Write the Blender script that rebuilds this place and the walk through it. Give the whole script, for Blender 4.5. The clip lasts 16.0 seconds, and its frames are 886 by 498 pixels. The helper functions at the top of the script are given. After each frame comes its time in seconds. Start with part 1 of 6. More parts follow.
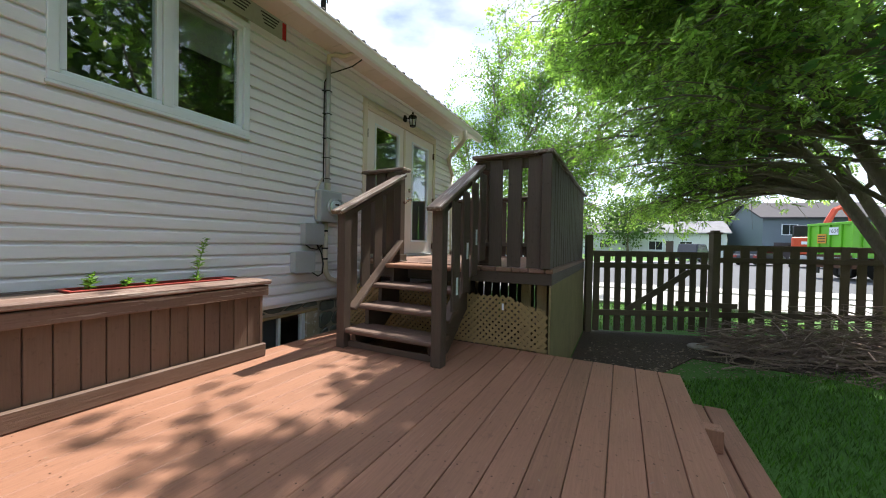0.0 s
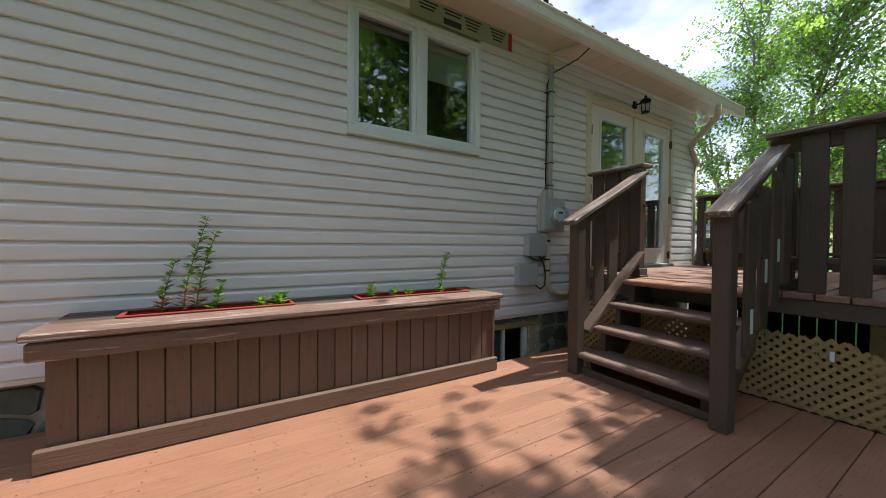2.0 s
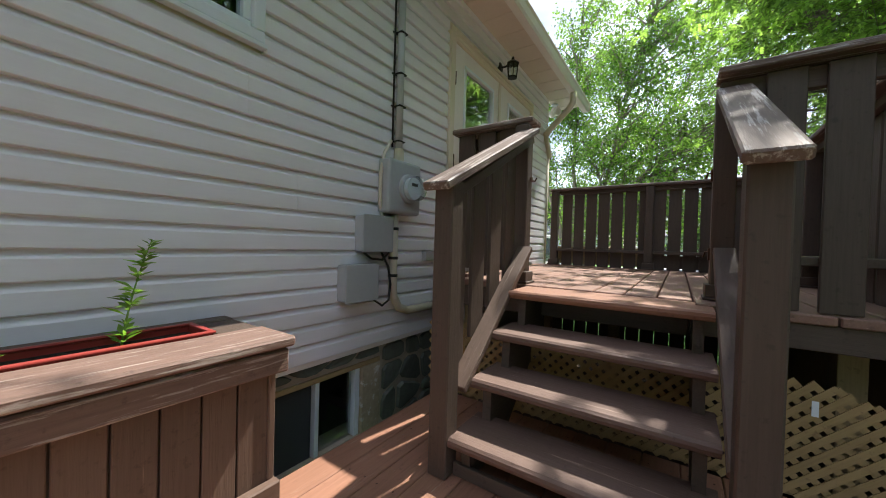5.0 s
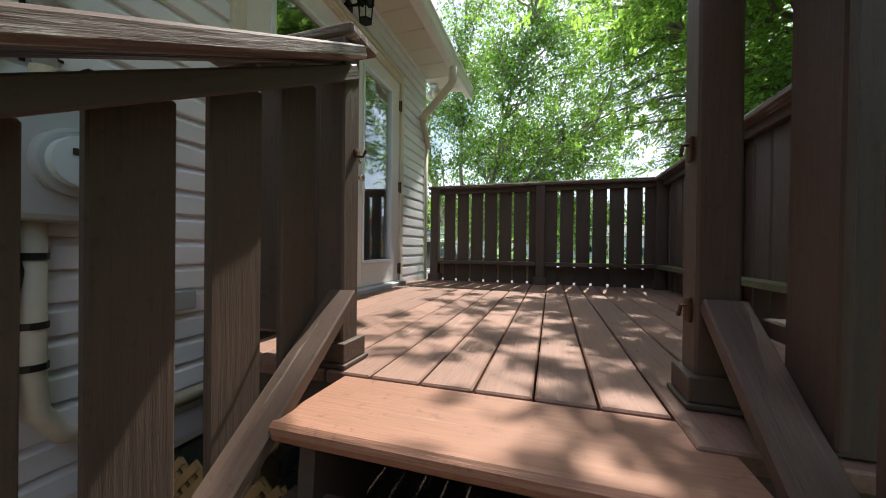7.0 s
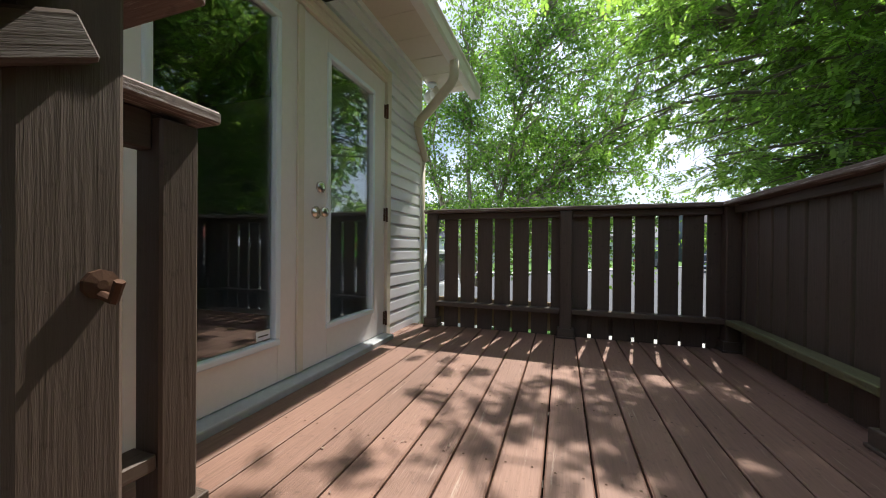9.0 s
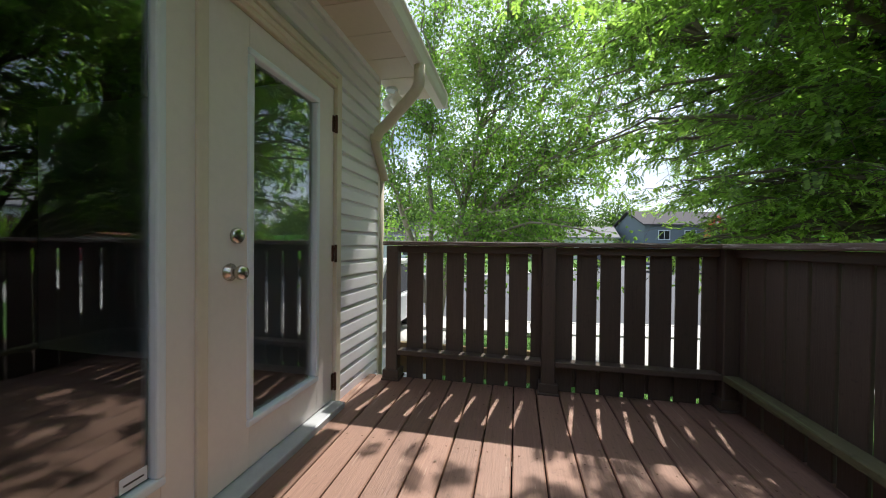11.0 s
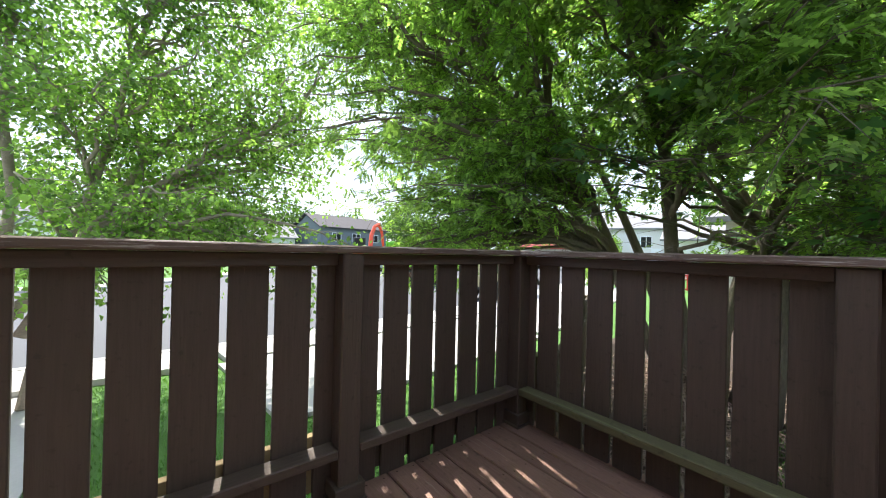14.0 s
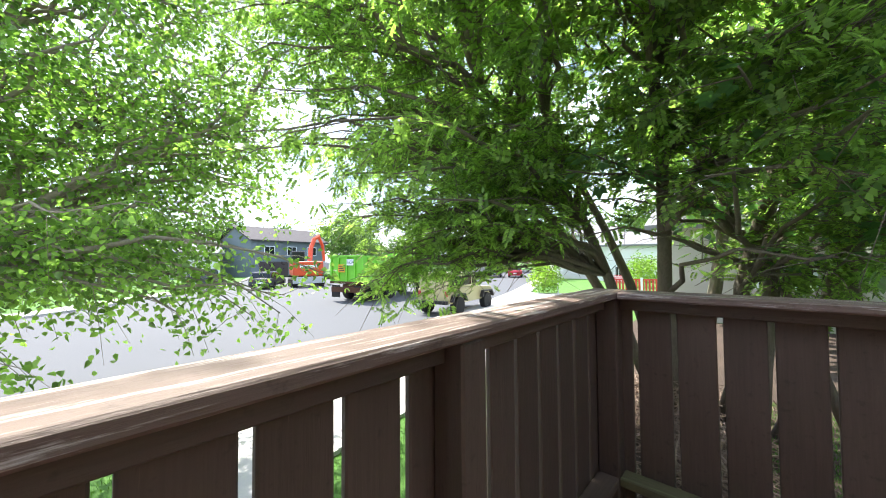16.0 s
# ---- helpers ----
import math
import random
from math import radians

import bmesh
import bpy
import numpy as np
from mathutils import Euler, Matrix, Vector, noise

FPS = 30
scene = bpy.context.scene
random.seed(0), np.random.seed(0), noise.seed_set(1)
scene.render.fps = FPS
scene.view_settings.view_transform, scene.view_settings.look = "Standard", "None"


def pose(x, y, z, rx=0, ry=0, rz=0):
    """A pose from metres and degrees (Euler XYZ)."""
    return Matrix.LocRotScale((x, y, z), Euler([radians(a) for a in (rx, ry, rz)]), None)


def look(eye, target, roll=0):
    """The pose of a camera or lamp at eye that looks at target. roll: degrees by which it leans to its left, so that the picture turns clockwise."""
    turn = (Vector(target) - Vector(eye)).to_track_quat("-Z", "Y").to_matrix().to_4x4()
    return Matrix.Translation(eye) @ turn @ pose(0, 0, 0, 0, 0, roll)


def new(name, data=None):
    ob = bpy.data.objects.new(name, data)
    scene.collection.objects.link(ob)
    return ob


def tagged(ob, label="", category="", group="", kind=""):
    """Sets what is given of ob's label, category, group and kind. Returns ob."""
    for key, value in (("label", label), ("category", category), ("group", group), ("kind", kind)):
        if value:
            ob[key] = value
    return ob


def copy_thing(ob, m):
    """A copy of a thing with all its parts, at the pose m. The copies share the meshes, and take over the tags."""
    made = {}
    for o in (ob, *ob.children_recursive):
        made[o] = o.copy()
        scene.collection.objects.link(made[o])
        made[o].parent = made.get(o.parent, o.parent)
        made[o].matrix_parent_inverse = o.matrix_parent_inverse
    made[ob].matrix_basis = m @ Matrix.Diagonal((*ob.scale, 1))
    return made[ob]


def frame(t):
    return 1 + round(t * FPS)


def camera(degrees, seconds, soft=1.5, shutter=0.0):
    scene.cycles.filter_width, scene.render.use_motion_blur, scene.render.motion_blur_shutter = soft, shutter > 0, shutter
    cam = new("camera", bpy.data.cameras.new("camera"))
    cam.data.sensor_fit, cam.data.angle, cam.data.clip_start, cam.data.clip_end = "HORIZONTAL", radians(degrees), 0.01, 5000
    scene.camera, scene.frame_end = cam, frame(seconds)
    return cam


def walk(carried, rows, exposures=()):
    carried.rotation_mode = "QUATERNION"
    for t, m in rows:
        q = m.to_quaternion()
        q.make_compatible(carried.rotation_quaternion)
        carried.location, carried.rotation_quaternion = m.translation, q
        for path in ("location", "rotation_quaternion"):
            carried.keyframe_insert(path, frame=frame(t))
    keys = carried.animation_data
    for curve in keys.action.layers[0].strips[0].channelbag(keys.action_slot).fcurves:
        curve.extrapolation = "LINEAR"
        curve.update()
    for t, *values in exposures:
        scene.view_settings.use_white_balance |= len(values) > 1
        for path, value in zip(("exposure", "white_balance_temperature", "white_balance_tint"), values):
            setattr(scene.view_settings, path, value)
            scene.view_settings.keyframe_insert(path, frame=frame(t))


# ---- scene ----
cam = camera(103.7, 16.0, soft=1.0)
PATH = [
    (0, (3.075, 0.521, 0.94), (2.164, 2.301, 0.908), 1.0),
    (0.5, (2.983, 0.417, 0.986), (1.787, 2.019, 0.954), 0.9),
    (1, (2.919, 0.399, 1.012), (1.48, 1.788, 0.981), 0.7),
    (1.5, (2.824, 0.44, 1.018), (1.225, 1.641, 0.987), 0.6),
    (2, (2.68, 0.539, 1.023), (0.971, 1.578, 0.99), 0.6),
    (2.5, (2.513, 0.639, 1.004), (0.754, 1.59, 0.965), 0.5),
    (3, (2.309, 0.767, 0.984), (0.541, 1.701, 0.94), 0.7),
    (3.5, (2.136, 0.93, 0.977), (0.407, 1.933, 0.93), 0.8),
    (4, (1.983, 1.145, 0.972), (0.382, 2.342, 0.935), 0.9),
    (4.5, (1.832, 1.377, 0.951), (0.445, 2.818, 0.924), 1.3),
    (5, (1.669, 1.673, 0.965), (0.547, 3.329, 0.937), 1.7),
    (5.2, (1.651, 1.797, 0.956), (0.629, 3.516, 0.933), 1.3),
    (7.3, (1.449, 3.01, 1.133), (0.861, 4.922, 1.123), 0.7),
    (7.5, (1.438, 3.105, 1.156), (0.837, 5.013, 1.148), 0.8),
    (8, (1.402, 3.314, 1.242), (0.781, 5.215, 1.232), 0.6),
    (8.5, (1.37, 3.455, 1.336), (0.731, 5.35, 1.324), 0.6),
    (8.7, (1.355, 3.522, 1.38), (0.706, 5.414, 1.369), 0.5),
    (10.8, (1.162, 4.006, 1.726), (0.677, 5.946, 1.703), 0.6),
    (11, (1.142, 4.053, 1.751), (0.725, 6.009, 1.727), 0.6),
    (11.5, (1.092, 4.177, 1.772), (0.931, 6.17, 1.742), 0.9),
    (12, (1.025, 4.33, 1.747), (1.185, 6.323, 1.726), 1.0),
    (12.5, (0.96, 4.508, 1.739), (1.446, 6.448, 1.727), 1.0),
    (13, (0.87, 4.72, 1.713), (1.651, 6.561, 1.723), 1.1),
    (13.5, (0.769, 4.93, 1.653), (1.823, 6.627, 1.735), 0.8),
    (14, (0.768, 5.192, 1.764), (2.002, 6.766, 1.772), 1.4),
    (14.5, (0.765, 5.362, 1.781), (2.099, 6.852, 1.83), 1.0),
    (15, (0.755, 5.585, 1.85), (2.149, 7.019, 1.894), 0.9),
    (15.5, (0.735, 5.824, 1.872), (2.178, 7.206, 1.942), 0.1),
    (16, (0.725, 6.05, 1.922), (2.208, 7.391, 1.986), -0.4),
]
walk(cam, [(t, look(eye, target, roll)) for t, eye, target, roll in PATH],
     exposures=[(0, 0.95), (1.5, 0.58), (3, 0.58), (5.2, 0.84), (7.3, 0.76), (8.0, 0.50), (8.5, 0.52), (11.5, 0.50), (13, 0.84), (14, 1.28), (15, 1.57), (16, 1.52)])

# ---- light ----
SUN_AZ, SUN_EL = math.atan2(0.18, 0.98), radians(57)
world = bpy.data.worlds.new("world")
scene.world = world
world.use_nodes = True
wn, wl = world.node_tree.nodes, world.node_tree.links
sky = wn.new("ShaderNodeTexSky")
sky.sky_type, sky.sun_disc = "NISHITA", False
sky.sun_elevation, sky.sun_rotation = SUN_EL, SUN_AZ
sky.air_density, sky.dust_density, sky.ozone_density = 1.0, 1.5, 1.0
wtc = wn.new("ShaderNodeTexCoord")
wmap = wn.new("ShaderNodeMapping")
wmap.inputs["Scale"].default_value = (1.0, 1.0, 2.6)
cloud = wn.new("ShaderNodeTexNoise")
cloud.inputs["Scale"].default_value, cloud.inputs["Detail"].default_value = 2.3, 7
cramp = wn.new("ShaderNodeValToRGB")
cramp.color_ramp.elements[0].position, cramp.color_ramp.elements[1].position = 0.40, 0.60
cmix = wn.new("ShaderNodeMix")
cmix.data_type = "RGBA"
cmix.inputs["B"].default_value = (9.0, 10.0, 12.6, 1)
wl.new(wtc.outputs["Generated"], wmap.inputs["Vector"])
wl.new(wmap.outputs["Vector"], cloud.inputs["Vector"])
wl.new(cloud.outputs["Fac"], cramp.inputs["Fac"])
wl.new(cramp.outputs["Color"], cmix.inputs["Factor"])
wl.new(sky.outputs["Color"], cmix.inputs["A"])
wl.new(cmix.outputs["Result"], wn["Background"].inputs["Color"])
wn["Background"].inputs["Strength"].default_value = 0.10
sun = new("sun", bpy.data.lights.new("sun", "SUN"))
sun.data.energy, sun.data.angle, sun.data.color = 5.0, radians(0.6), (1.0, 0.95, 0.87)
sun.matrix_world = look((math.sin(SUN_AZ) * 20, math.cos(SUN_AZ) * 20, math.tan(SUN_EL) * 20), (0, 0, 0))


# ---- materials ----
def surface(name, col, rough=0.6, var=0.18, scale=(6, 6, 6), coarse=1.2, bump=0.25, metal=0.0, wear=None, worn=0.6, spec=0.4, dist=0.004, rnd=0.12, specks=0.0):
    m = bpy.data.materials.new(name)
    m.use_nodes = True
    n, l = m.node_tree.nodes, m.node_tree.links
    b = n["Principled BSDF"]
    b.inputs["Metallic"].default_value = metal
    b.inputs["Specular IOR Level"].default_value = spec
    tc, mp, oi = n.new("ShaderNodeTexCoord"), n.new("ShaderNodeMapping"), n.new("ShaderNodeObjectInfo")
    add = n.new("ShaderNodeVectorMath")
    add.operation = "MULTIPLY_ADD"
    add.inputs[0].default_value, add.inputs[1].default_value = (1, 1, 1), (37, 53, 71)
    cmb = n.new("ShaderNodeCombineXYZ")
    for k in range(3):
        l.new(oi.outputs["Random"], cmb.inputs[k])
    l.new(cmb.outputs[0], add.inputs[0])
    l.new(tc.outputs["Object"], add.inputs[2])
    l.new(add.outputs[0], mp.inputs["Vector"])
    mp.inputs["Scale"].default_value = scale
    fine, big = n.new("ShaderNodeTexNoise"), n.new("ShaderNodeTexNoise")
    fine.inputs["Scale"].default_value, fine.inputs["Detail"].default_value, fine.inputs["Roughness"].default_value = 5, 6, 0.65
    big.inputs["Scale"].default_value, big.inputs["Detail"].default_value = coarse, 4
    l.new(mp.outputs[0], fine.inputs["Vector"])
    l.new(add.outputs[0], big.inputs["Vector"])
    s1, s2, s3 = n.new("ShaderNodeMath"), n.new("ShaderNodeMath"), n.new("ShaderNodeMath")
    s1.operation, s2.operation, s3.operation = "ADD", "MULTIPLY_ADD", "MULTIPLY_ADD"
    l.new(fine.outputs["Fac"], s1.inputs[0])
    l.new(big.outputs["Fac"], s1.inputs[1])
    l.new(s1.outputs[0], s2.inputs[0])
    s2.inputs[1].default_value, s2.inputs[2].default_value = var * 2, 1 - var * 2 - rnd / 2
    l.new(oi.outputs["Random"], s3.inputs[0])
    s3.inputs[1].default_value = rnd
    l.new(s2.outputs[0], s3.inputs[2])
    sc = n.new("ShaderNodeVectorMath")
    sc.operation = "SCALE"
    sc.inputs[0].default_value = col
    l.new(s3.outputs[0], sc.inputs["Scale"])
    out = sc.outputs[0]
    if wear:
        wx, wr, wm = n.new("ShaderNodeTexNoise"), n.new("ShaderNodeValToRGB"), n.new("ShaderNodeMix")
        wx.inputs["Scale"].default_value, wx.inputs["Detail"].default_value, wx.inputs["Roughness"].default_value = 2.2, 9, 0.75
        l.new(mp.outputs[0], wx.inputs["Vector"])
        wr.color_ramp.elements[0].position, wr.color_ramp.elements[1].position = worn, worn + 0.06
        l.new(wx.outputs["Fac"], wr.inputs["Fac"])
        wm.data_type = "RGBA"
        wm.inputs["B"].default_value = (*wear, 1)
        l.new(wr.outputs["Color"], wm.inputs["Factor"])
        l.new(out, wm.inputs["A"])
        out = wm.outputs["Result"]
    if specks:
        px, pr, pm = n.new("ShaderNodeTexNoise"), n.new("ShaderNodeValToRGB"), n.new("ShaderNodeMix")
        px.inputs["Scale"].default_value, px.inputs["Detail"].default_value, px.inputs["Roughness"].default_value = 38, 3, 0.6
        l.new(add.outputs[0], px.inputs["Vector"])
        pr.color_ramp.elements[0].position, pr.color_ramp.elements[1].position = 0.60, 0.72
        l.new(px.outputs["Fac"], pr.inputs["Fac"])
        pm.data_type, pm.blend_type = "RGBA", "MULTIPLY"
        pm.inputs["B"].default_value = (1 - specks, 1 - specks, 1 - specks, 1)
        l.new(pr.outputs["Color"], pm.inputs["Factor"])
        l.new(out, pm.inputs["A"])
        out = pm.outputs["Result"]
    l.new(out, b.inputs["Base Color"])
    rr = n.new("ShaderNodeMath")
    rr.operation = "MULTIPLY_ADD"
    l.new(big.outputs["Fac"], rr.inputs[0])
    rr.inputs[1].default_value, rr.inputs[2].default_value = 0.25, rough - 0.12
    l.new(rr.outputs[0], b.inputs["Roughness"])
    if bump:
        bp = n.new("ShaderNodeBump")
        bp.inputs["Strength"].default_value, bp.inputs["Distance"].default_value = bump, dist
        l.new(fine.outputs["Fac"], bp.inputs["Height"])
        l.new(bp.outputs[0], b.inputs["Normal"])
    return m


GRAIN = {"x": (1.0, 20, 20), "y": (20, 1.0, 20), "z": (20, 20, 1.0)}


def wood(name, col, **kw):
    """Three materials of one wood, with the grain along x, y and z."""
    kw.setdefault("specks", 0.28)
    return {a: surface(name + "_" + a, col, scale=GRAIN[a], **kw) for a in "xyz"}


def glassy(name, tint=(0.9, 0.95, 0.95), rough=0.0, ior=1.9):
    m = bpy.data.materials.new(name)
    m.use_nodes = True
    n, l = m.node_tree.nodes, m.node_tree.links
    n.remove(n["Principled BSDF"])
    tr, gl, mx, lw = n.new("ShaderNodeBsdfTransparent"), n.new("ShaderNodeBsdfGlossy"), n.new("ShaderNodeMixShader"), n.new("ShaderNodeLayerWeight")
    pw, fr = n.new("ShaderNodeMath"), n.new("ShaderNodeMath")
    lw.inputs["Blend"].default_value = 0.5
    pw.operation, pw.inputs[1].default_value = "POWER", 2.6
    fr.operation, fr.inputs[1].default_value, fr.inputs[2].default_value = "MULTIPLY_ADD", 0.85, (ior - 1) ** 2 / (ior + 1) ** 2
    l.new(lw.outputs["Facing"], pw.inputs[0])
    l.new(pw.outputs[0], fr.inputs[0])
    tr.inputs["Color"].default_value = (*tint, 1)
    gl.inputs["Roughness"].default_value = rough
    l.new(fr.outputs[0], mx.inputs[0])
    l.new(tr.outputs[0], mx.inputs[1])
    l.new(gl.outputs[0], mx.inputs[2])
    l.new(mx.outputs[0], n["Material Output"].inputs[0])
    return m


def leafy(name, col, trans=0.45, var=0.5):
    m = bpy.data.materials.new(name)
    m.use_nodes = True
    n, l = m.node_tree.nodes, m.node_tree.links
    b = n["Principled BSDF"]
    geo, ramp = n.new("ShaderNodeNewGeometry"), n.new("ShaderNodeValToRGB")
    c = Vector(col)
    ramp.color_ramp.elements[0].color = (*(c * (1 - var)), 1)
    ramp.color_ramp.elements[1].color = (c.x * (1 + var * 1.3), c.y * (1 + var), c.z * (1 + var * 0.5), 1)
    l.new(geo.outputs["Random Per Island"], ramp.inputs["Fac"])
    l.new(ramp.outputs["Color"], b.inputs["Base Color"])
    b.inputs["Roughness"].default_value = 0.42
    b.inputs["Specular IOR Level"].default_value = 0.6
    t, mx = n.new("ShaderNodeBsdfTranslucent"), n.new("ShaderNodeMixShader")
    tint = n.new("ShaderNodeVectorMath")
    tint.operation = "MULTIPLY"
    tint.inputs[1].default_value = (1.9, 2.1, 0.9)
    l.new(ramp.outputs["Color"], tint.inputs[0])
    l.new(tint.outputs[0], t.inputs["Color"])
    mx.inputs[0].default_value = trans
    l.new(b.outputs[0], mx.inputs[1])
    l.new(t.outputs[0], mx.inputs[2])
    l.new(mx.outputs[0], n["Material Output"].inputs[0])
    return m


DECK = wood("deck_stain", (0.285, 0.139, 0.086), rough=0.58, var=0.34, bump=0.6, wear=(0.41, 0.26, 0.18), worn=0.62, rnd=0.2)
RAIL = wood("rail_stain", (0.092, 0.065, 0.050), rough=0.55, var=0.3, bump=0.6, rnd=0.18, wear=(0.17, 0.12, 0.09), worn=0.66)
CAP = wood("cap_stain", (0.16, 0.11, 0.088), rough=0.62, var=0.35, bump=0.9, rnd=0.1, wear=(0.47, 0.42, 0.38), worn=0.52)
LRAIL = wood("worn_rail_stain", (0.12, 0.078, 0.058), rough=0.6, var=0.3, bump=0.7, rnd=0.1, wear=(0.30, 0.235, 0.19), worn=0.58)
TREAD = wood("tread_stain", (0.15, 0.092, 0.070), rough=0.58, var=0.3, bump=0.7, rnd=0.12, wear=(0.36, 0.25, 0.19), worn=0.60)
MOSSY = wood("mossy_rail", (0.12, 0.11, 0.055), rough=0.75, var=0.35, bump=0.8, rnd=0.1, wear=(0.17, 0.18, 0.08), worn=0.54)
PLANT = wood("planter_stain", (0.164, 0.104, 0.075), rough=0.6, var=0.26, bump=0.6, rnd=0.18, wear=(0.27, 0.17, 0.125), worn=0.64)
PCAP = wood("planter_cap_stain", (0.20, 0.125, 0.098), rough=0.65, var=0.36, bump=1.2, rnd=0.08, wear=(0.44, 0.36, 0.31), worn=0.55)
RAW = wood("treated_wood", (0.30, 0.215, 0.105), rough=0.75, var=0.25, bump=0.4, rnd=0.15)
LATTICE = wood("lattice_wood", (0.34, 0.235, 0.105), rough=0.75, var=0.28, bump=0.4, rnd=0.2)
PDECK = wood("upper_deck_stain", (0.262, 0.148, 0.108), rough=0.58, var=0.34, bump=0.6, wear=(0.42, 0.30, 0.235), worn=0.61, rnd=0.2)
FENCE = wood("fence_wood", (0.115, 0.088, 0.055), rough=0.8, var=0.3, bump=0.5, rnd=0.25)
SIDING = surface("vinyl_siding", (0.805, 0.785, 0.825), rough=0.45, var=0.05, scale=(3, 1, 14), coarse=0.5, bump=0.06, rnd=0.03)
TRIM = surface("trim_paint", (0.80, 0.74, 0.70), rough=0.45, var=0.06, bump=0.08, rnd=0.02)
CREAM = surface("cream_trim", (0.70, 0.62, 0.50), rough=0.5, var=0.08, bump=0.08, rnd=0.02)
WHITE = surface("white_vinyl", (0.76, 0.81, 0.86), rough=0.35, var=0.04, bump=0.04, rnd=0.02)
SOFFIT = surface("soffit_metal", (0.72, 0.62, 0.53), rough=0.5, var=0.05, bump=0.05)
ROOF = surface("roof_metal", (0.035, 0.03, 0.03), rough=0.6, var=0.2, spec=0.3)
STONE = surface("foundation_stone", (0.11, 0.12, 0.10), rough=0.8, var=0.45, scale=(4, 4, 4), bump=0.8, dist=0.01, rnd=0.5)
MORTAR = surface("mortar", (0.42, 0.36, 0.28), rough=0.9, var=0.25, bump=0.6, dist=0.01)
STEEL = surface("galvanised", (0.46, 0.48, 0.50), rough=0.5, var=0.15, metal=0.25, scale=(4, 4, 1))
GREYBOX = surface("grey_enamel", (0.42, 0.44, 0.45), rough=0.5, var=0.08, bump=0.05)
PVC = surface("aged_pvc", (0.62, 0.55, 0.44), rough=0.5, var=0.12, bump=0.05)
BLACK = surface("black_plastic", (0.012, 0.012, 0.012), rough=0.45, var=0.1, bump=0.05)
IRON = surface("black_iron", (0.015, 0.014, 0.013), rough=0.4, var=0.1, metal=0.6)
CHROME = surface("brushed_nickel", (0.62, 0.58, 0.52), rough=0.22, var=0.05, metal=1.0, bump=0)
RUST = surface("rusty_hinge", (0.10, 0.05, 0.03), rough=0.7, var=0.4, metal=0.5)
REDP = surface("red_plastic", (0.33, 0.045, 0.035), rough=0.45, var=0.12, bump=0.1)
SOIL = surface("potting_soil", (0.035, 0.025, 0.018), rough=0.95, var=0.5, scale=(30, 30, 30), bump=1.0, dist=0.02)
# Near-black base colour stands in for the unlit rooms behind the glass.
DARKIN = surface("painted_dim_interior", (0.045, 0.04, 0.038), rough=0.9, var=0.2, bump=0)
BLIND = surface("window_blind", (0.45, 0.42, 0.38), rough=0.8, var=0.1, bump=0.05)
PAPER = surface("building_paper", (0.40, 0.44, 0.38), rough=0.7, var=0.15, bump=0.1)
INK = surface("dark_ink", (0.05, 0.05, 0.05), rough=0.8, var=0.1, bump=0)
REDINK = surface("red_ink", (0.5, 0.03, 0.03), rough=0.7, var=0.1, bump=0)
GLASS = glassy("window_glass", ior=2.2)
CLEAR = glassy("clear_glass", ior=1.5)
BULB = surface("frosted_globe", (0.8, 0.77, 0.7), rough=0.3, var=0.03, bump=0)
BARK = surface("dark_bark", (0.175, 0.145, 0.11), rough=0.9, var=0.5, scale=(8, 8, 2), bump=1.0, dist=0.02)
PALEBARK = surface("pale_bark", (0.30, 0.26, 0.21), rough=0.85, var=0.45, scale=(5, 5, 9), bump=0.8, dist=0.015)
TWIG = surface("dead_twigs", (0.27, 0.195, 0.15), rough=0.9, var=0.5, bump=0.5)
ROWAN = leafy("rowan_leaf", (0.160, 0.255, 0.112), trans=0.72)
MAPLE = leafy("maple_leaf", (0.095, 0.20, 0.10), trans=0.5, var=0.2)
BIRCH = leafy("birch_leaf", (0.145, 0.255, 0.092), trans=0.58)
WEED = leafy("weed_leaf", (0.16, 0.30, 0.07), trans=0.4)
WEEDRED = leafy("weed_leaf_red", (0.28, 0.09, 0.05), trans=0.3)
FARLEAF = leafy("far_leaf", (0.06, 0.12, 0.035), trans=0.35)
SHRUB = leafy("shrub_leaf", (0.16, 0.28, 0.05), trans=0.4)
PURPLE = leafy("purple_leaf", (0.06, 0.025, 0.035), trans=0.3)
BLADE = leafy("grass_blade", (0.06, 0.16, 0.025), trans=0.35)
LAWN = surface("lawn", (0.075, 0.18, 0.03), rough=0.9, var=0.35, scale=(9, 9, 9), coarse=0.35, bump=1.0, dist=0.03)
DIRT = surface("mulch_soil", (0.085, 0.06, 0.045), rough=0.95, var=0.5, scale=(10, 10, 10), bump=1.0, dist=0.03)
ASPHALT = surface("pale_asphalt", (0.088, 0.093, 0.102), rough=0.85, var=0.12, scale=(12, 12, 12), coarse=0.15, bump=0.4)
CONCRETE = surface("concrete", (0.46, 0.45, 0.43), rough=0.8, var=0.12, scale=(6, 6, 6), bump=0.3)
TYRE = surface("tyre_rubber", (0.018, 0.018, 0.018), rough=0.8, var=0.2)
CARGLASS = surface("car_glass", (0.02, 0.024, 0.028), rough=0.12, var=0.05, bump=0, spec=0.6)


def paint(name, col, rough=0.3):
    return surface(name, col, rough=rough, var=0.06, bump=0.02, spec=0.6)


# ---- mesh helpers ----
def place(ob, parent=None, label=""):
    if parent:
        ob.parent = parent
        ob.matrix_parent_inverse = Matrix.Translation(parent_base(parent)).inverted()
    if label:
        ob["label"] = label
    return ob


def parent_base(ob):
    return Vector(ob.location)


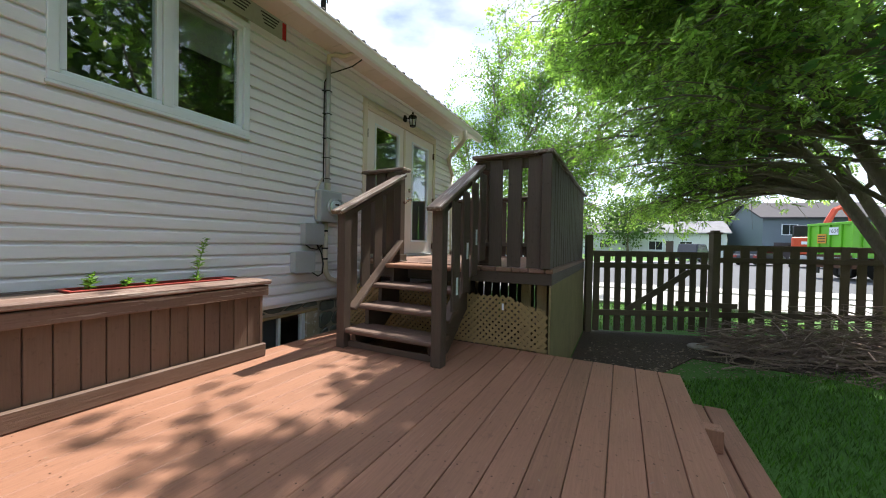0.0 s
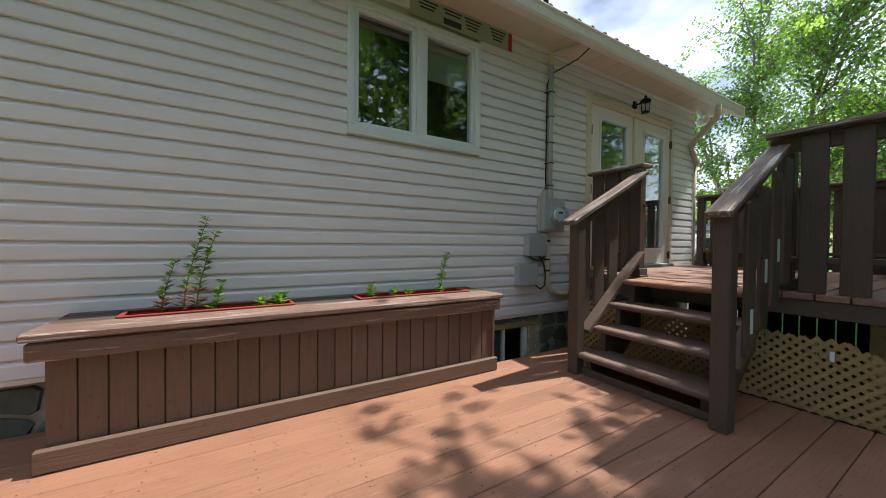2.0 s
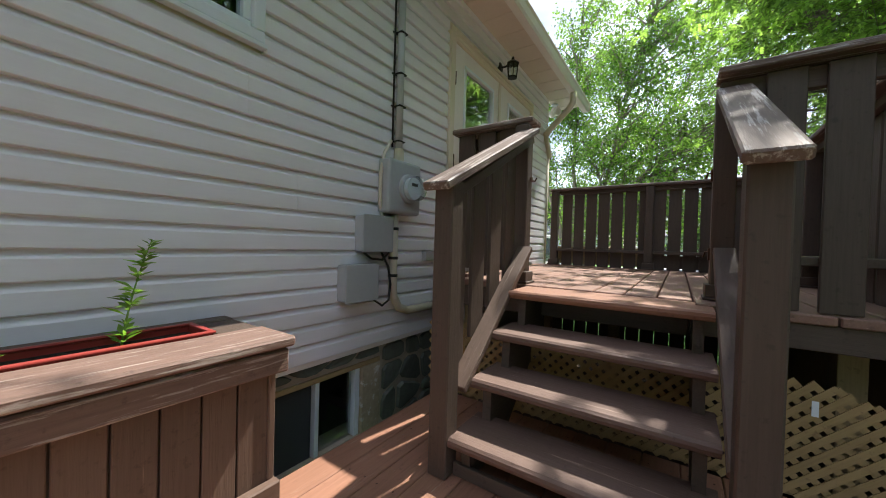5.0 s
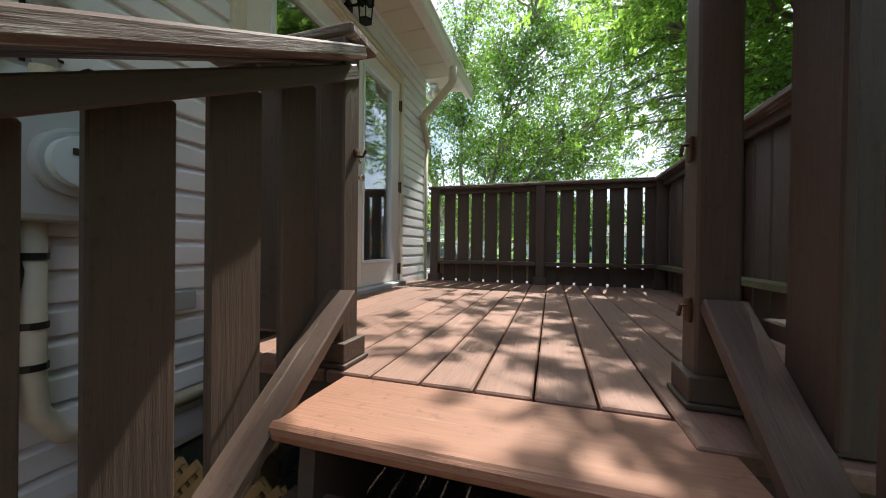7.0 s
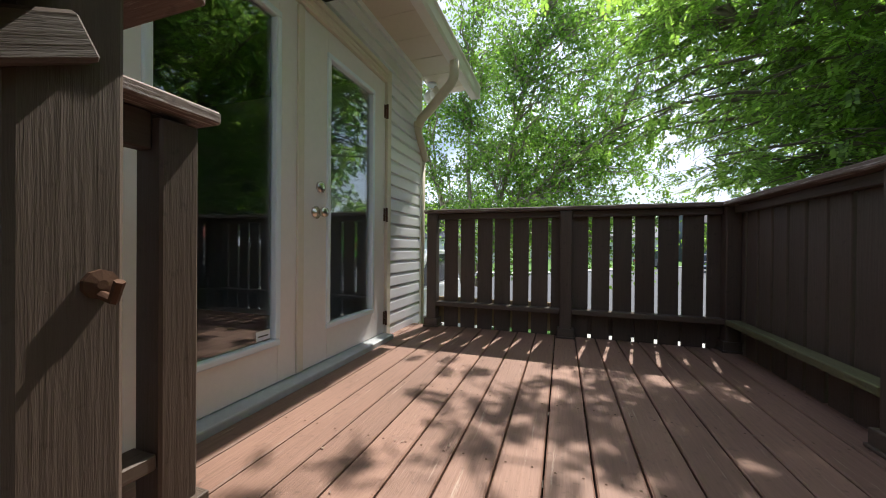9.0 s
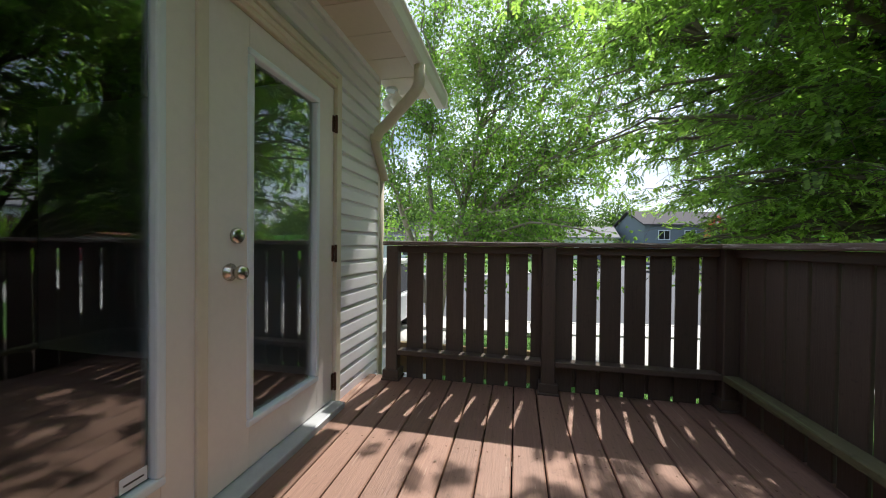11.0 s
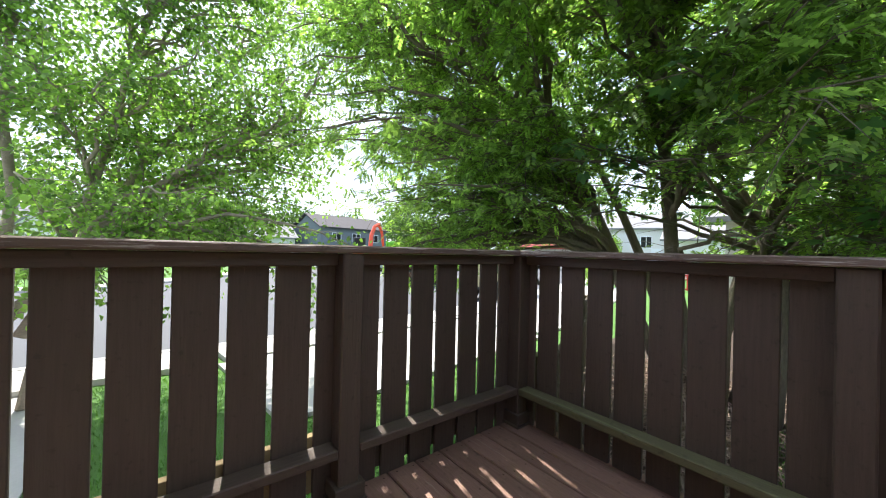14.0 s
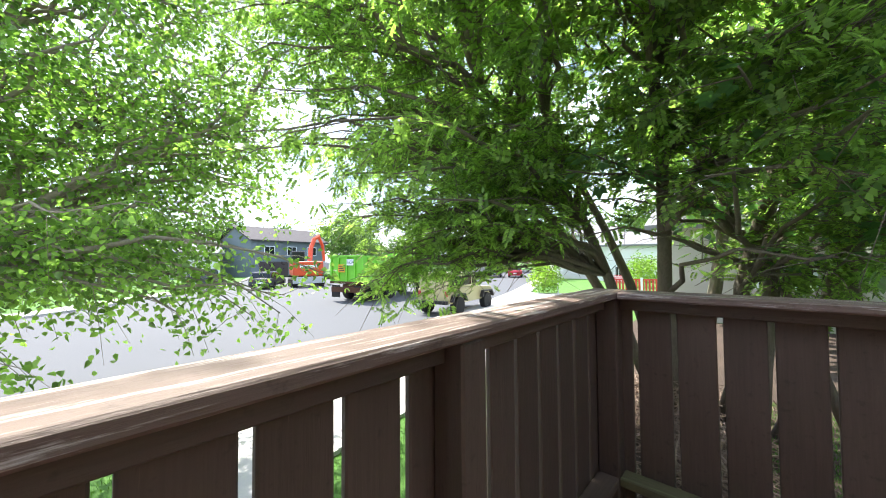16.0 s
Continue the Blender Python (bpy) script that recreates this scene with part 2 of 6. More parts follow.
def finish(bm, name, material, smooth=False):
    me = bpy.data.meshes.new(name)
    bmesh.ops.recalc_face_normals(bm, faces=bm.faces)
    bm.to_mesh(me)
    bm.free()
    for p in me.polygons:
        p.use_smooth = smooth
    me.materials.append(material)
    return me


def part(name, bm, material, parent=None, label="", smooth=False):
    return place(new(name, finish(bm, name, material, smooth)), parent, label)


def thing(name, label, category, group="", kind=""):
    return tagged(new(name), label, category, group, kind)


def add_box(bm, x0, x1, y0, y1, z0, z1, bev=0.0, m=None):
    t = Matrix.Translation(((x0 + x1) / 2, (y0 + y1) / 2, (z0 + z1) / 2)) @ Matrix.Diagonal((abs(x1 - x0), abs(y1 - y0), abs(z1 - z0), 1))
    vs = bmesh.ops.create_cube(bm, size=1, matrix=(m @ t) if m else t)["verts"]
    if bev:
        bmesh.ops.bevel(bm, geom=list({e for v in vs for e in v.link_edges}), offset=bev, segments=2, affect="EDGES", profile=0.5)


def add_tube(bm, pts, radius, n=8, end=None):
    pts = [Vector(p) for p in pts]
    end = radius if end is None else end
    rings, side = [], None
    for i, p in enumerate(pts):
        d = (pts[min(i + 1, len(pts) - 1)] - pts[max(i - 1, 0)]).normalized()
        if side is None:
            side = d.orthogonal().normalized()
        side = (side - d * side.dot(d)).normalized()
        up = d.cross(side)
        r = radius + (end - radius) * i / max(1, len(pts) - 1)
        rings.append([bm.verts.new(p + (side * math.cos(a) + up * math.sin(a)) * r) for a in (2 * math.pi * k / n for k in range(n))])
    for a, b in zip(rings, rings[1:]):
        for k in range(n):
            bm.faces.new((a[k], a[(k + 1) % n], b[(k + 1) % n], b[k]))
    bm.faces.new(rings[0][::-1])
    bm.faces.new(rings[-1])


def add_lathe(bm, profile, m=None, n=20):
    m = m or Matrix()
    rings = [[bm.verts.new(m @ Vector((r * math.cos(2 * math.pi * k / n), r * math.sin(2 * math.pi * k / n), z))) for k in range(n)] for r, z in profile]
    for a, b in zip(rings, rings[1:]):
        for k in range(n):
            bm.faces.new((a[k], a[(k + 1) % n], b[(k + 1) % n], b[k]))
    bm.faces.new(rings[0][::-1])
    bm.faces.new(rings[-1])


def add_prism(bm, poly, axis, a, b, bev=0.0):
    """A polygon in the plane across the axis, drawn out from a to b."""
    def at(p, t):
        return {"x": (t, p[0], p[1]), "y": (p[0], t, p[1]), "z": (p[0], p[1], t)}[axis]
    lo, hi = [bm.verts.new(at(p, a)) for p in poly], [bm.verts.new(at(p, b)) for p in poly]
    k = len(poly)
    fs = [bm.faces.new(lo[::-1]), bm.faces.new(hi)] + [bm.faces.new((lo[i], lo[(i + 1) % k], hi[(i + 1) % k], hi[i])) for i in range(k)]
    if bev:
        bmesh.ops.bevel(bm, geom=list({e for f in fs for e in f.edges}), offset=bev, segments=2, affect="EDGES", profile=0.5)


def boxpart(name, x0, x1, y0, y1, z0, z1, material, parent=None, label="", bev=0.004):
    bm = bmesh.new()
    c = ((x0 + x1) / 2, (y0 + y1) / 2, (z0 + z1) / 2)
    add_box(bm, x0 - c[0], x1 - c[0], y0 - c[1], y1 - c[1], z0 - c[2], z1 - c[2], bev)
    ob = part(name, bm, material, parent, label)
    ob.location = c
    return ob


SHARED = {}


def piece(name, size, material, parent, m, bev=0.004, seg=1):
    """A board of the given size at pose m; boards of one size and material share a mesh."""
    key = (name, tuple(round(s, 3) for s in size), material.name)
    if key not in SHARED:
        bm = bmesh.new()
        add_box(bm, -size[0] / 2, size[0] / 2, -size[1] / 2, size[1] / 2, -size[2] / 2, size[2] / 2)
        if bev:
            bmesh.ops.bevel(bm, geom=list(bm.edges), offset=min(bev, min(size) * 0.4), segments=seg, affect="EDGES", profile=0.5)
        SHARED[key] = finish(bm, name, material)
    ob = place(new(name, SHARED[key]), parent)
    ob.matrix_basis = m
    return ob


def slat(name, x0, x1, y0, y1, z0, z1, kit, parent, bev=0.004, lean=0.0):
    """A board between two corners, its grain along its longest side."""
    size = (x1 - x0, y1 - y0, z1 - z0)
    axis = "xyz"[max(range(3), key=lambda k: size[k])]
    return piece(name, size, kit[axis], parent, pose((x0 + x1) / 2, (y0 + y1) / 2, (z0 + z1) / 2, lean * (axis == "z"), lean * (axis == "z"), 0), bev)


def beam(name, a, b, width, height, kit, parent, bev=0.004, label=""):
    """A straight timber from a to b, in a plane of constant x, top edge level across."""
    a, b = Vector(a), Vector(b)
    d = b - a
    ob = piece(name, (width, d.length, height), kit["y"], parent, Matrix.Translation((a + b) / 2) @ pose(0, 0, 0, math.degrees(math.atan2(d.z, d.y))), bev)
    if label:
        ob["label"] = label
    return ob


GROUND = -0.45
PLAT = 0.73

# ---- house: wall, foundation, roof ----
CORNER = 6.79
WIN = (1.292, 2.556, 1.878, 2.906)
DOOR = (4.13, 6.11, PLAT, 2.80)
BWIN = (2.56, 3.43, -0.30, 0.175)
wall = thing("wall_house", "cream vinyl lap siding on the house wall", "house wall", kind="structure")


def wall_core():
    bm = bmesh.new()
    for a, b, gaps in ((-6, WIN[0], ()), (WIN[0], WIN[1], ((WIN[2], WIN[3]),)), (WIN[1], DOOR[0], ()), (DOOR[0], DOOR[1], ((0.3, DOOR[3]),)), (DOOR[1], CORNER - 0.02, ())):
        z = 0.29
        for lo, hi in gaps:
            if lo > z:
                add_box(bm, -0.20, -0.015, a, b, z, lo)
            z = hi
        add_box(bm, -0.20, -0.015, a, b, z, 3.4)
    return bm


part("sheathing", wall_core(), CREAM, wall)
COURSE = 0.1035
PROFILE = [(-0.0145, 0.0), (0.0095, 0.001), (0.0125, 0.004), (0.0125, 0.012), (0.0105, 0.072), (0.0075, 0.077), (-0.0115, 0.099), (-0.0125, 0.1045), (-0.0145, 0.1045)]


def siding(y0, y1, z, lift=0.0):
    key = ("course", round(y0, 3), round(y1, 3), lift)
    if key not in SHARED:
        bm = bmesh.new()
        add_prism(bm, PROFILE, "y", y0, y1)
        SHARED[key] = finish(bm, "siding_course", SIDING)
    ob = place(new("siding_course", SHARED[key]), wall)
    ob.location = (lift, 0, z)


rng = random.Random(4)
row, z = 0, 0.292
while z < 3.13:
    spans = [(-6.0, CORNER - 0.03)]
    for a, b, lo, hi in (WIN, DOOR):
        if z + COURSE > lo + 0.01 and z < hi - 0.01:
            spans = [s for u, v in spans for s in ((u, min(v, a)), (max(u, b), v)) if s[1] - s[0] > 0.05]
    seam = (2.49, 0.35, 3.05, 1.1, 2.75, -0.6)[(row // 2) % 6]
    for u, v in spans:
        if u + 0.3 < seam < v - 0.3:
            siding(u, seam + 0.012, z, 0.0)
            siding(seam, v, z, 0.002)
        else:
            siding(u, v, z, 0.0)
    z += COURSE
    row += 1
boxpart("corner_post", -0.03, 0.012, CORNER - 0.03, CORNER + 0.012, 0.29, 3.13, TRIM, wall, "pale vinyl corner post", 0.006)
boxpart("starter_strip", -0.012, 0.006, -6, CORNER - 0.03, 0.262, 0.291, TRIM, wall, bev=0.002)

gable = thing("wall_gable", "cream siding on the gable end of the house", "house wall", kind="structure")
bm = bmesh.new()
add_box(bm, -9.0, -0.03, CORNER - 0.18, CORNER - 0.004, 0.29, 3.13)
add_prism(bm, [(-9.0, 3.13), (-0.03, 3.13), (-4.5, 4.9)], "y", CORNER - 0.18, CORNER - 0.004)
part("gable_wall", bm, SIDING, gable)
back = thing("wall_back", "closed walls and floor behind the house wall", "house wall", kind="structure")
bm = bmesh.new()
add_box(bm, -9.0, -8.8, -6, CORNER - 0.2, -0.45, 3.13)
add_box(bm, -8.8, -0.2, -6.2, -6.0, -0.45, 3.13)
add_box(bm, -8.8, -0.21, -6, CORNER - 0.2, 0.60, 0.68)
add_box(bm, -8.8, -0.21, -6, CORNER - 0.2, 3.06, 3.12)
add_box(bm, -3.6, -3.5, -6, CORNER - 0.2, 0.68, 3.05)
# The room's darkness is put into the wall and floor colour.
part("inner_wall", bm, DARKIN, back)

found = thing("wall_foundation", "dark fieldstone foundation with beige mortar joints", "stone wall", kind="structure")
bm = bmesh.new()
for a, b, lo, hi in ((-6, BWIN[0], GROUND, 0.27), (BWIN[0], BWIN[1], GROUND, BWIN[2]), (BWIN[0], BWIN[1], BWIN[3], 0.27), (BWIN[1], CORNER - 0.02, GROUND, 0.27)):
    add_box(bm, -0.22, -0.035, a, b, lo, hi)
part("mortar_bed", bm, MORTAR, found)


def stones(y0, y1, z0, z1, nx, nz):
    jit = {}
    for i in range(nx + 1):
        for k in range(nz + 1):
            e = 0.0 if k in (0, nz) else 0.35
            f = 0.0 if i in (0, nx) else 0.38
            jit[i, k] = Vector((0, y0 + (y1 - y0) * (i + rng.uniform(-f, f)) / nx, z0 + (z1 - z0) * (k + rng.uniform(-e, e)) / nz))
    for i in range(nx):
        for k in range(nz):
            q = [jit[i, k], jit[i + 1, k], jit[i + 1, k + 1], jit[i, k + 1]]
            c = sum(q, Vector()) / 4
            ring = []
            for j in range(4):
                a, b = q[j], q[(j + 1) % 4]
                ring += [a.lerp(b, 0.18), a.lerp(b, 0.82)]
            bm = bmesh.new()
            outer = [bm.verts.new((p - c) * 0.93 + Vector((-0.05, 0, 0))) for p in ring]
            inner = [bm.verts.new((p - c) * 0.80 + Vector((rng.uniform(-0.022, -0.008), 0, 0))) for p in ring]
            for j in range(8):
                bm.faces.new((outer[j], outer[(j + 1) % 8], inner[(j + 1) % 8], inner[j]))
            bm.faces.new(inner)
            ob = part("stone", bm, STONE, found)
            ob.location = c


stones(BWIN[1] + 0.02, 4.9, -0.44, 0.25, 7, 4)
stones(BWIN[0] - 0.05, BWIN[1], BWIN[3] + 0.025, 0.26, 4, 1)
stones(-1.6, -0.15, -0.44, 0.25, 7, 4)

# basement window
bw = thing("window_basement", "small sliding basement window with weathered wooden frame", "window", kind="structure")
boxpart("head_trim", -0.10, -0.02, BWIN[0], BWIN[1], BWIN[3] - 0.03, BWIN[3], RAW["y"], bw, "bare wooden strip")
boxpart("jamb", -0.12, -0.018, 3.27, BWIN[1], BWIN[2], BWIN[3] - 0.03, surface("peeling_jamb", (0.42, 0.34, 0.24), rough=0.8, var=0.35, bump=0.6, wear=(0.62, 0.6, 0.55), worn=0.55), bw, "peeling painted jamb board")
boxpart("jamb", -0.12, -0.03, BWIN[0], BWIN[0] + 0.05, BWIN[2], BWIN[3] - 0.03, STEEL, bw)
boxpart("mullion", -0.10, -0.04, 2.925, 2.955, BWIN[2], BWIN[3] - 0.03, WHITE, bw)
boxpart("frame_side", -0.10, -0.04, 3.225, 3.265, BWIN[2], BWIN[3] - 0.03, WHITE, bw)
boxpart("screen", -0.075, -0.068, BWIN[0] + 0.055, 2.92, BWIN[2], BWIN[3] - 0.035, surface("insect_screen", (0.05, 0.055, 0.06), rough=0.7, var=0.1, scale=(60, 60, 60)), bw, "dark grey insect screen")
boxpart("pane", -0.08, -0.074, 2.958, 3.222, BWIN[2], BWIN[3] - 0.035, GLASS, bw)
# Near-black sheet stands in for the dark cellar behind this window.
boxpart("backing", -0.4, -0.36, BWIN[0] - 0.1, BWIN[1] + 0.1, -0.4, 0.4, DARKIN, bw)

# main window
w1 = thing("window_1", "white vinyl double casement window in the siding", "window", kind="structure")


def frame_ring(bm, y0, y1, z0, z1, wy, wz, x0, x1, bev=0.006):
    add_box(bm, x0, x1, y0, y1, z0, z0 + wz, bev)
    add_box(bm, x0, x1, y0, y1, z1 - wz, z1, bev)
    add_box(bm, x0, x1, y0, y0 + wy, z0 + wz, z1 - wz, bev)
    add_box(bm, x0, x1, y1 - wy, y1, z0 + wz, z1 - wz, bev)


bm = bmesh.new()
frame_ring(bm, WIN[0], WIN[1], WIN[2], WIN[3], 0.055, 0.055, -0.09, 0.028)
add_box(bm, -0.09, 0.02, 1.885, 1.955, WIN[2] + 0.055, WIN[3] - 0.055, 0.006)
part("window_frame", bm, WHITE, w1)
for a, b in ((WIN[0] + 0.056, 1.884), (1.956, WIN[1] - 0.056)):
    bm = bmesh.new()
    frame_ring(bm, a, b, WIN[2] + 0.056, WIN[3] - 0.056, 0.036, 0.032, -0.07, 0.004, 0.005)
    sash = part("sash", bm, WHITE, w1)
    boxpart("pane", -0.035, -0.028, a + 0.037, b - 0.037, WIN[2] + 0.089, WIN[3] - 0.089, GLASS, sash, bev=0)
boxpart("window_sill", -0.01, 0.034, WIN[0] - 0.01, WIN[1] + 0.01, WIN[2] - 0.022, WIN[2] - 0.001, WHITE, w1, "white drip moulding")
boxpart("roller_blind", -0.16, -0.15, 1.98, 2.5, 2.52, WIN[3], BLIND, w1, "half-drawn beige blind")

# french doors
dr = thing("door_1", "pair of cream glazed patio doors, closed", "patio doors", kind="structure")
DT = 2.715
bm = bmesh.new()
for y0, y1 in ((DOOR[0], DOOR[0] + 0.075), (DOOR[1] - 0.06, DOOR[1])):
    add_box(bm, -0.10, 0.034, y0, y1, PLAT + 0.003, DOOR[3] + 0.03, 0.006)
add_box(bm, -0.10, 0.030, DOOR[0] + 0.075, DOOR[1] - 0.06, DT + 0.008, DOOR[3], 0.006)
add_box(bm, 0.0, 0.042, DOOR[0] + 0.075, DOOR[1] - 0.06, DT + 0.03, DT + 0.055, 0.005)
add_box(bm, 0.0, 0.05, DOOR[0] + 0.075, DOOR[1] - 0.06, DOOR[3] - 0.02, DOOR[3] + 0.012, 0.005)
part("door_casing", bm, CREAM, dr)
boxpart("threshold", -0.10, 0.10, DOOR[0] + 0.076, DOOR[1] - 0.061, PLAT - 0.02, PLAT + 0.035, STEEL, dr, "worn aluminium threshold", 0.008)


def door_leaf(y0, y1, g0, g1, name):
    z0, g_lo, g_hi = PLAT + 0.04, 0.965, 2.575
    bm = bmesh.new()
    add_box(bm, -0.035, 0.012, y0, g0, z0, DT, 0.003)
    add_box(bm, -0.035, 0.012, g1, y1, z0, DT, 0.003)
    add_box(bm, -0.035, 0.012, g0, g1, z0, g_lo, 0.002)
    add_box(bm, -0.035, 0.012, g0, g1, g_hi, DT, 0.002)
    leaf = part(name, bm, TRIM, dr)
    bm = bmesh.new()
    frame_ring(bm, g0 - 0.012, g1 + 0.012, g_lo - 0.012, g_hi + 0.012, 0.032, 0.032, -0.02, 0.024, 0.008)
    part("glazing_bead", bm, WHITE, leaf)
    boxpart("pane", -0.012, -0.004, g0 + 0.018, g1 - 0.018, g_lo + 0.018, g_hi - 0.018, GLASS, leaf, bev=0)
    return leaf


left_leaf = door_leaf(DOOR[0] + 0.08, 5.118, 4.39, 4.965, "door_leaf")
right_leaf = door_leaf(5.134, DOOR[1] - 0.066, 5.345, 5.865, "door_leaf")
boxpart("sticker", -0.0035, -0.0028, 4.855, 4.935, 0.995, 1.04, WHITE, left_leaf, "white sticker on the glass", 0)
boxpart("text_bar", -0.0027, -0.0022, 4.865, 4.925, 1.012, 1.018, INK, left_leaf, "line of small print", 0)
boxpart("astragal", 0.012, 0.028, 5.085, 5.130, PLAT + 0.045, DT - 0.01, CREAM, left_leaf)
for zc in (0.885, 1.69, 2.496):
    bm = bmesh.new()
    add_tube(bm, [(0.03, DOOR[1] - 0.064, zc - 0.055), (0.03, DOOR[1] - 0.064, zc + 0.055)], 0.009, 8)
    add_box(bm, 0.013, 0.02, DOOR[1] - 0.085, DOOR[1] - 0.066, zc - 0.05, zc + 0.05)
    part("hinge", bm, RUST, right_leaf, "rusty brown hinge")
for zc in (0.885, 1.69, 2.40):
    bm = bmesh.new()
    add_tube(bm, [(0.03, DOOR[0] + 0.079, zc - 0.055), (0.03, DOOR[0] + 0.079, zc + 0.055)], 0.008, 8)
    part("hinge", bm, RUST, left_leaf, "rusty brown hinge")
out = Matrix.Translation((0.012, 5.238, 1.632)) @ pose(0, 0, 0, 0, 90, 0)
bm = bmesh.new()
add_lathe(bm, [(0.034, 0), (0.036, 0.008), (0.015, 0.014), (0.012, 0.035), (0.024, 0.045), (0.030, 0.058), (0.026, 0.072), (0.010, 0.078)], out)
part("door_knob", bm, CHROME, right_leaf, "satin nickel knob", True)
bm = bmesh.new()
add_lathe(bm, [(0.033, 0), (0.034, 0.012), (0.024, 0.020), (0.010, 0.022)], Matrix.Translation((0.012, 5.275, 1.779)) @ pose(0, 0, 0, 0, 90, 0))
part("deadbolt", bm, CHROME, right_leaf, "satin nickel deadbolt", True)

# soffit, gutter, roof
EAVE = 7.25
bm = bmesh.new()
add_box(bm, -0.02, 0.385, -6, EAVE, 3.13, 3.15)
for k in range(44):
    y = -6 + 0.305 * k
    if y < EAVE:
        add_box(bm, -0.0, 0.384, y, y + 0.012, 3.126, 3.131)
tagged(part("soffit", bm, SOFFIT), "cream vented aluminium soffit under the eaves", "soffit", kind="structure")
gut = thing("gutter", "cream aluminium eaves gutter along the roof edge", "gutter", kind="structure")
bm = bmesh.new()
prof = [(0.386, 3.03), (0.455, 3.03), (0.470, 3.055), (0.478, 3.12), (0.492, 3.14), (0.492, 3.15), (0.482, 3.15), (0.470, 3.125), (0.460, 3.06), (0.450, 3.04), (0.396, 3.04), (0.396, 3.16), (0.386, 3.16)]
add_prism(bm, prof, "y", -6, EAVE)
part("trough", bm, TRIM, gut)
boxpart("end_cap", 0.387, 0.488, EAVE, EAVE + 0.012, 3.027, 3.15, TRIM, gut)
boxpart("fascia_board", 0.35, 0.384, -6, EAVE, 3.151, 3.23, TRIM, gut)
SLOPE = math.tan(radians(21))
rf = thing("roof", "dark ribbed metal roof with overhanging eaves", "roof", kind="structure")
bm = bmesh.new()
add_prism(bm, [(0.44, 3.17), (-4.5, 3.17 + 4.94 * SLOPE), (-9.4, 3.17), (-9.4, 3.20), (-4.5, 3.215 + 4.94 * SLOPE), (0.44, 3.20)], "y", -6.2, EAVE + 0.03)
part("roof_sheet", bm, ROOF, rf)
for k in range(66):
    y = -6.1 + 0.203 * k
    d = math.hypot(4.94, 4.94 * SLOPE)
    piece("roof_rib", (d, 0.04, 0.026), ROOF, rf, Matrix.Translation(((0.445 - 4.5) / 2, y, 3.207 + 4.94 * SLOPE / 2)) @ pose(0, 0, 0, 0, 21, 0), 0.01)

# gable lamp pair under the eaves corner
fl = thing("flood_lamp", "white twin globe lamp under the eaves corner", "outdoor lamp")
bm = bmesh.new()
add_lathe(bm, [(0.05, 0), (0.05, 0.02), (0.02, 0.03)], Matrix.Translation((0.045, 6.97, 3.10)))
part("base", bm, WHITE, fl)
for dx, dy in ((0.035, 0.02), (-0.05, 0.06)):
    bm = bmesh.new()
    add_lathe(bm, [(0.012, 0.0), (0.02, -0.03), (0.045, -0.05), (0.062, -0.085), (0.055, -0.125), (0.03, -0.145), (0.005, -0.15)], Matrix.Translation((0.045 + dx, 6.97 + dy, 3.105)), 16)
    part("globe", bm, BULB, fl, "frosted white globe", True)

# downpipe
dp = thing("downpipe", "cream rain downpipe bending back to the house corner", "downpipe")
bm = bmesh.new()
add_tube(bm, [(0.44, 6.47, 3.04), (0.44, 6.47, 2.95), (0.435, 6.475, 2.90), (0.40, 6.49, 2.85), (0.17, 6.56, 2.67), (0.09, 6.585, 2.62), (0.06, 6.60, 2.56)], 0.041, 12)
part("upper_pipe", bm, PVC, dp, smooth=True)
bm = bmesh.new()
add_tube(bm, [(0.052, 6.60, 2.575), (0.045, 6.62, 2.52), (0.045, 6.73, 2.40), (0.04, 6.79, 2.34), (0.04, 6.83, 2.30)], 0.034, 12)
part("elbow", bm, PVC, dp, smooth=True)
bm = bmesh.new()
add_tube(bm, [(0.0, 6.835, 2.31), (-0.01, 6.835, 0.2)], 0.034, 10)
part("lower_pipe", bm, PVC, dp, smooth=True)
for p in ((0.44, 6.47, 3.015), (0.052, 6.6, 2.58)):
    bm = bmesh.new()
    add_lathe(bm, [(0.041, -0.02), (0.041, 0.02)], Matrix.Translation(p), 14)
    part("collar", bm, PVC, dp)

# lantern
ln = thing("wall_lantern", "black iron lantern with clear glass above the doors", "wall lamp")
LX, LY, LZ = 0.15, 5.13, 2.83
bm = bmesh.new()
add_lathe(bm, [(0.055, 0), (0.055, 0.012), (0.03, 0.022)], Matrix.Translation((0.0, LY, LZ + 0.06)) @ pose(0, 0, 0, 0, 90, 0))
part("wall_plate", bm, IRON, ln)
bm = bmesh.new()
add_tube(bm, [(0.02, LY, LZ + 0.06), (0.07, LY, LZ + 0.055), (0.11, LY, LZ + 0.08), (LX, LY, LZ + 0.105)], 0.010, 8)
part("arm", bm, IRON, ln)
bm = bmesh.new()
add_lathe(bm, [(0.068, 0.055), (0.072, 0.062), (0.055, 0.082), (0.028, 0.098), (0.014, 0.112), (0.018, 0.125), (0.006, 0.142)], Matrix.Translation((LX, LY, LZ)), 6)
part("roof", bm, IRON, ln)
bm = bmesh.new()
for k in range(6):
    a = math.pi * k / 3
    add_tube(bm, [(LX + 0.060 * math.cos(a), LY + 0.060 * math.sin(a), LZ + 0.058), (LX + 0.048 * math.cos(a), LY + 0.048 * math.sin(a), LZ - 0.075)], 0.0045, 5)
add_lathe(bm, [(0.052, -0.085), (0.054, -0.072), (0.04, -0.070)], Matrix.Translation((LX, LY, LZ)), 6)
part("cage", bm, IRON, ln)
bm = bmesh.new()
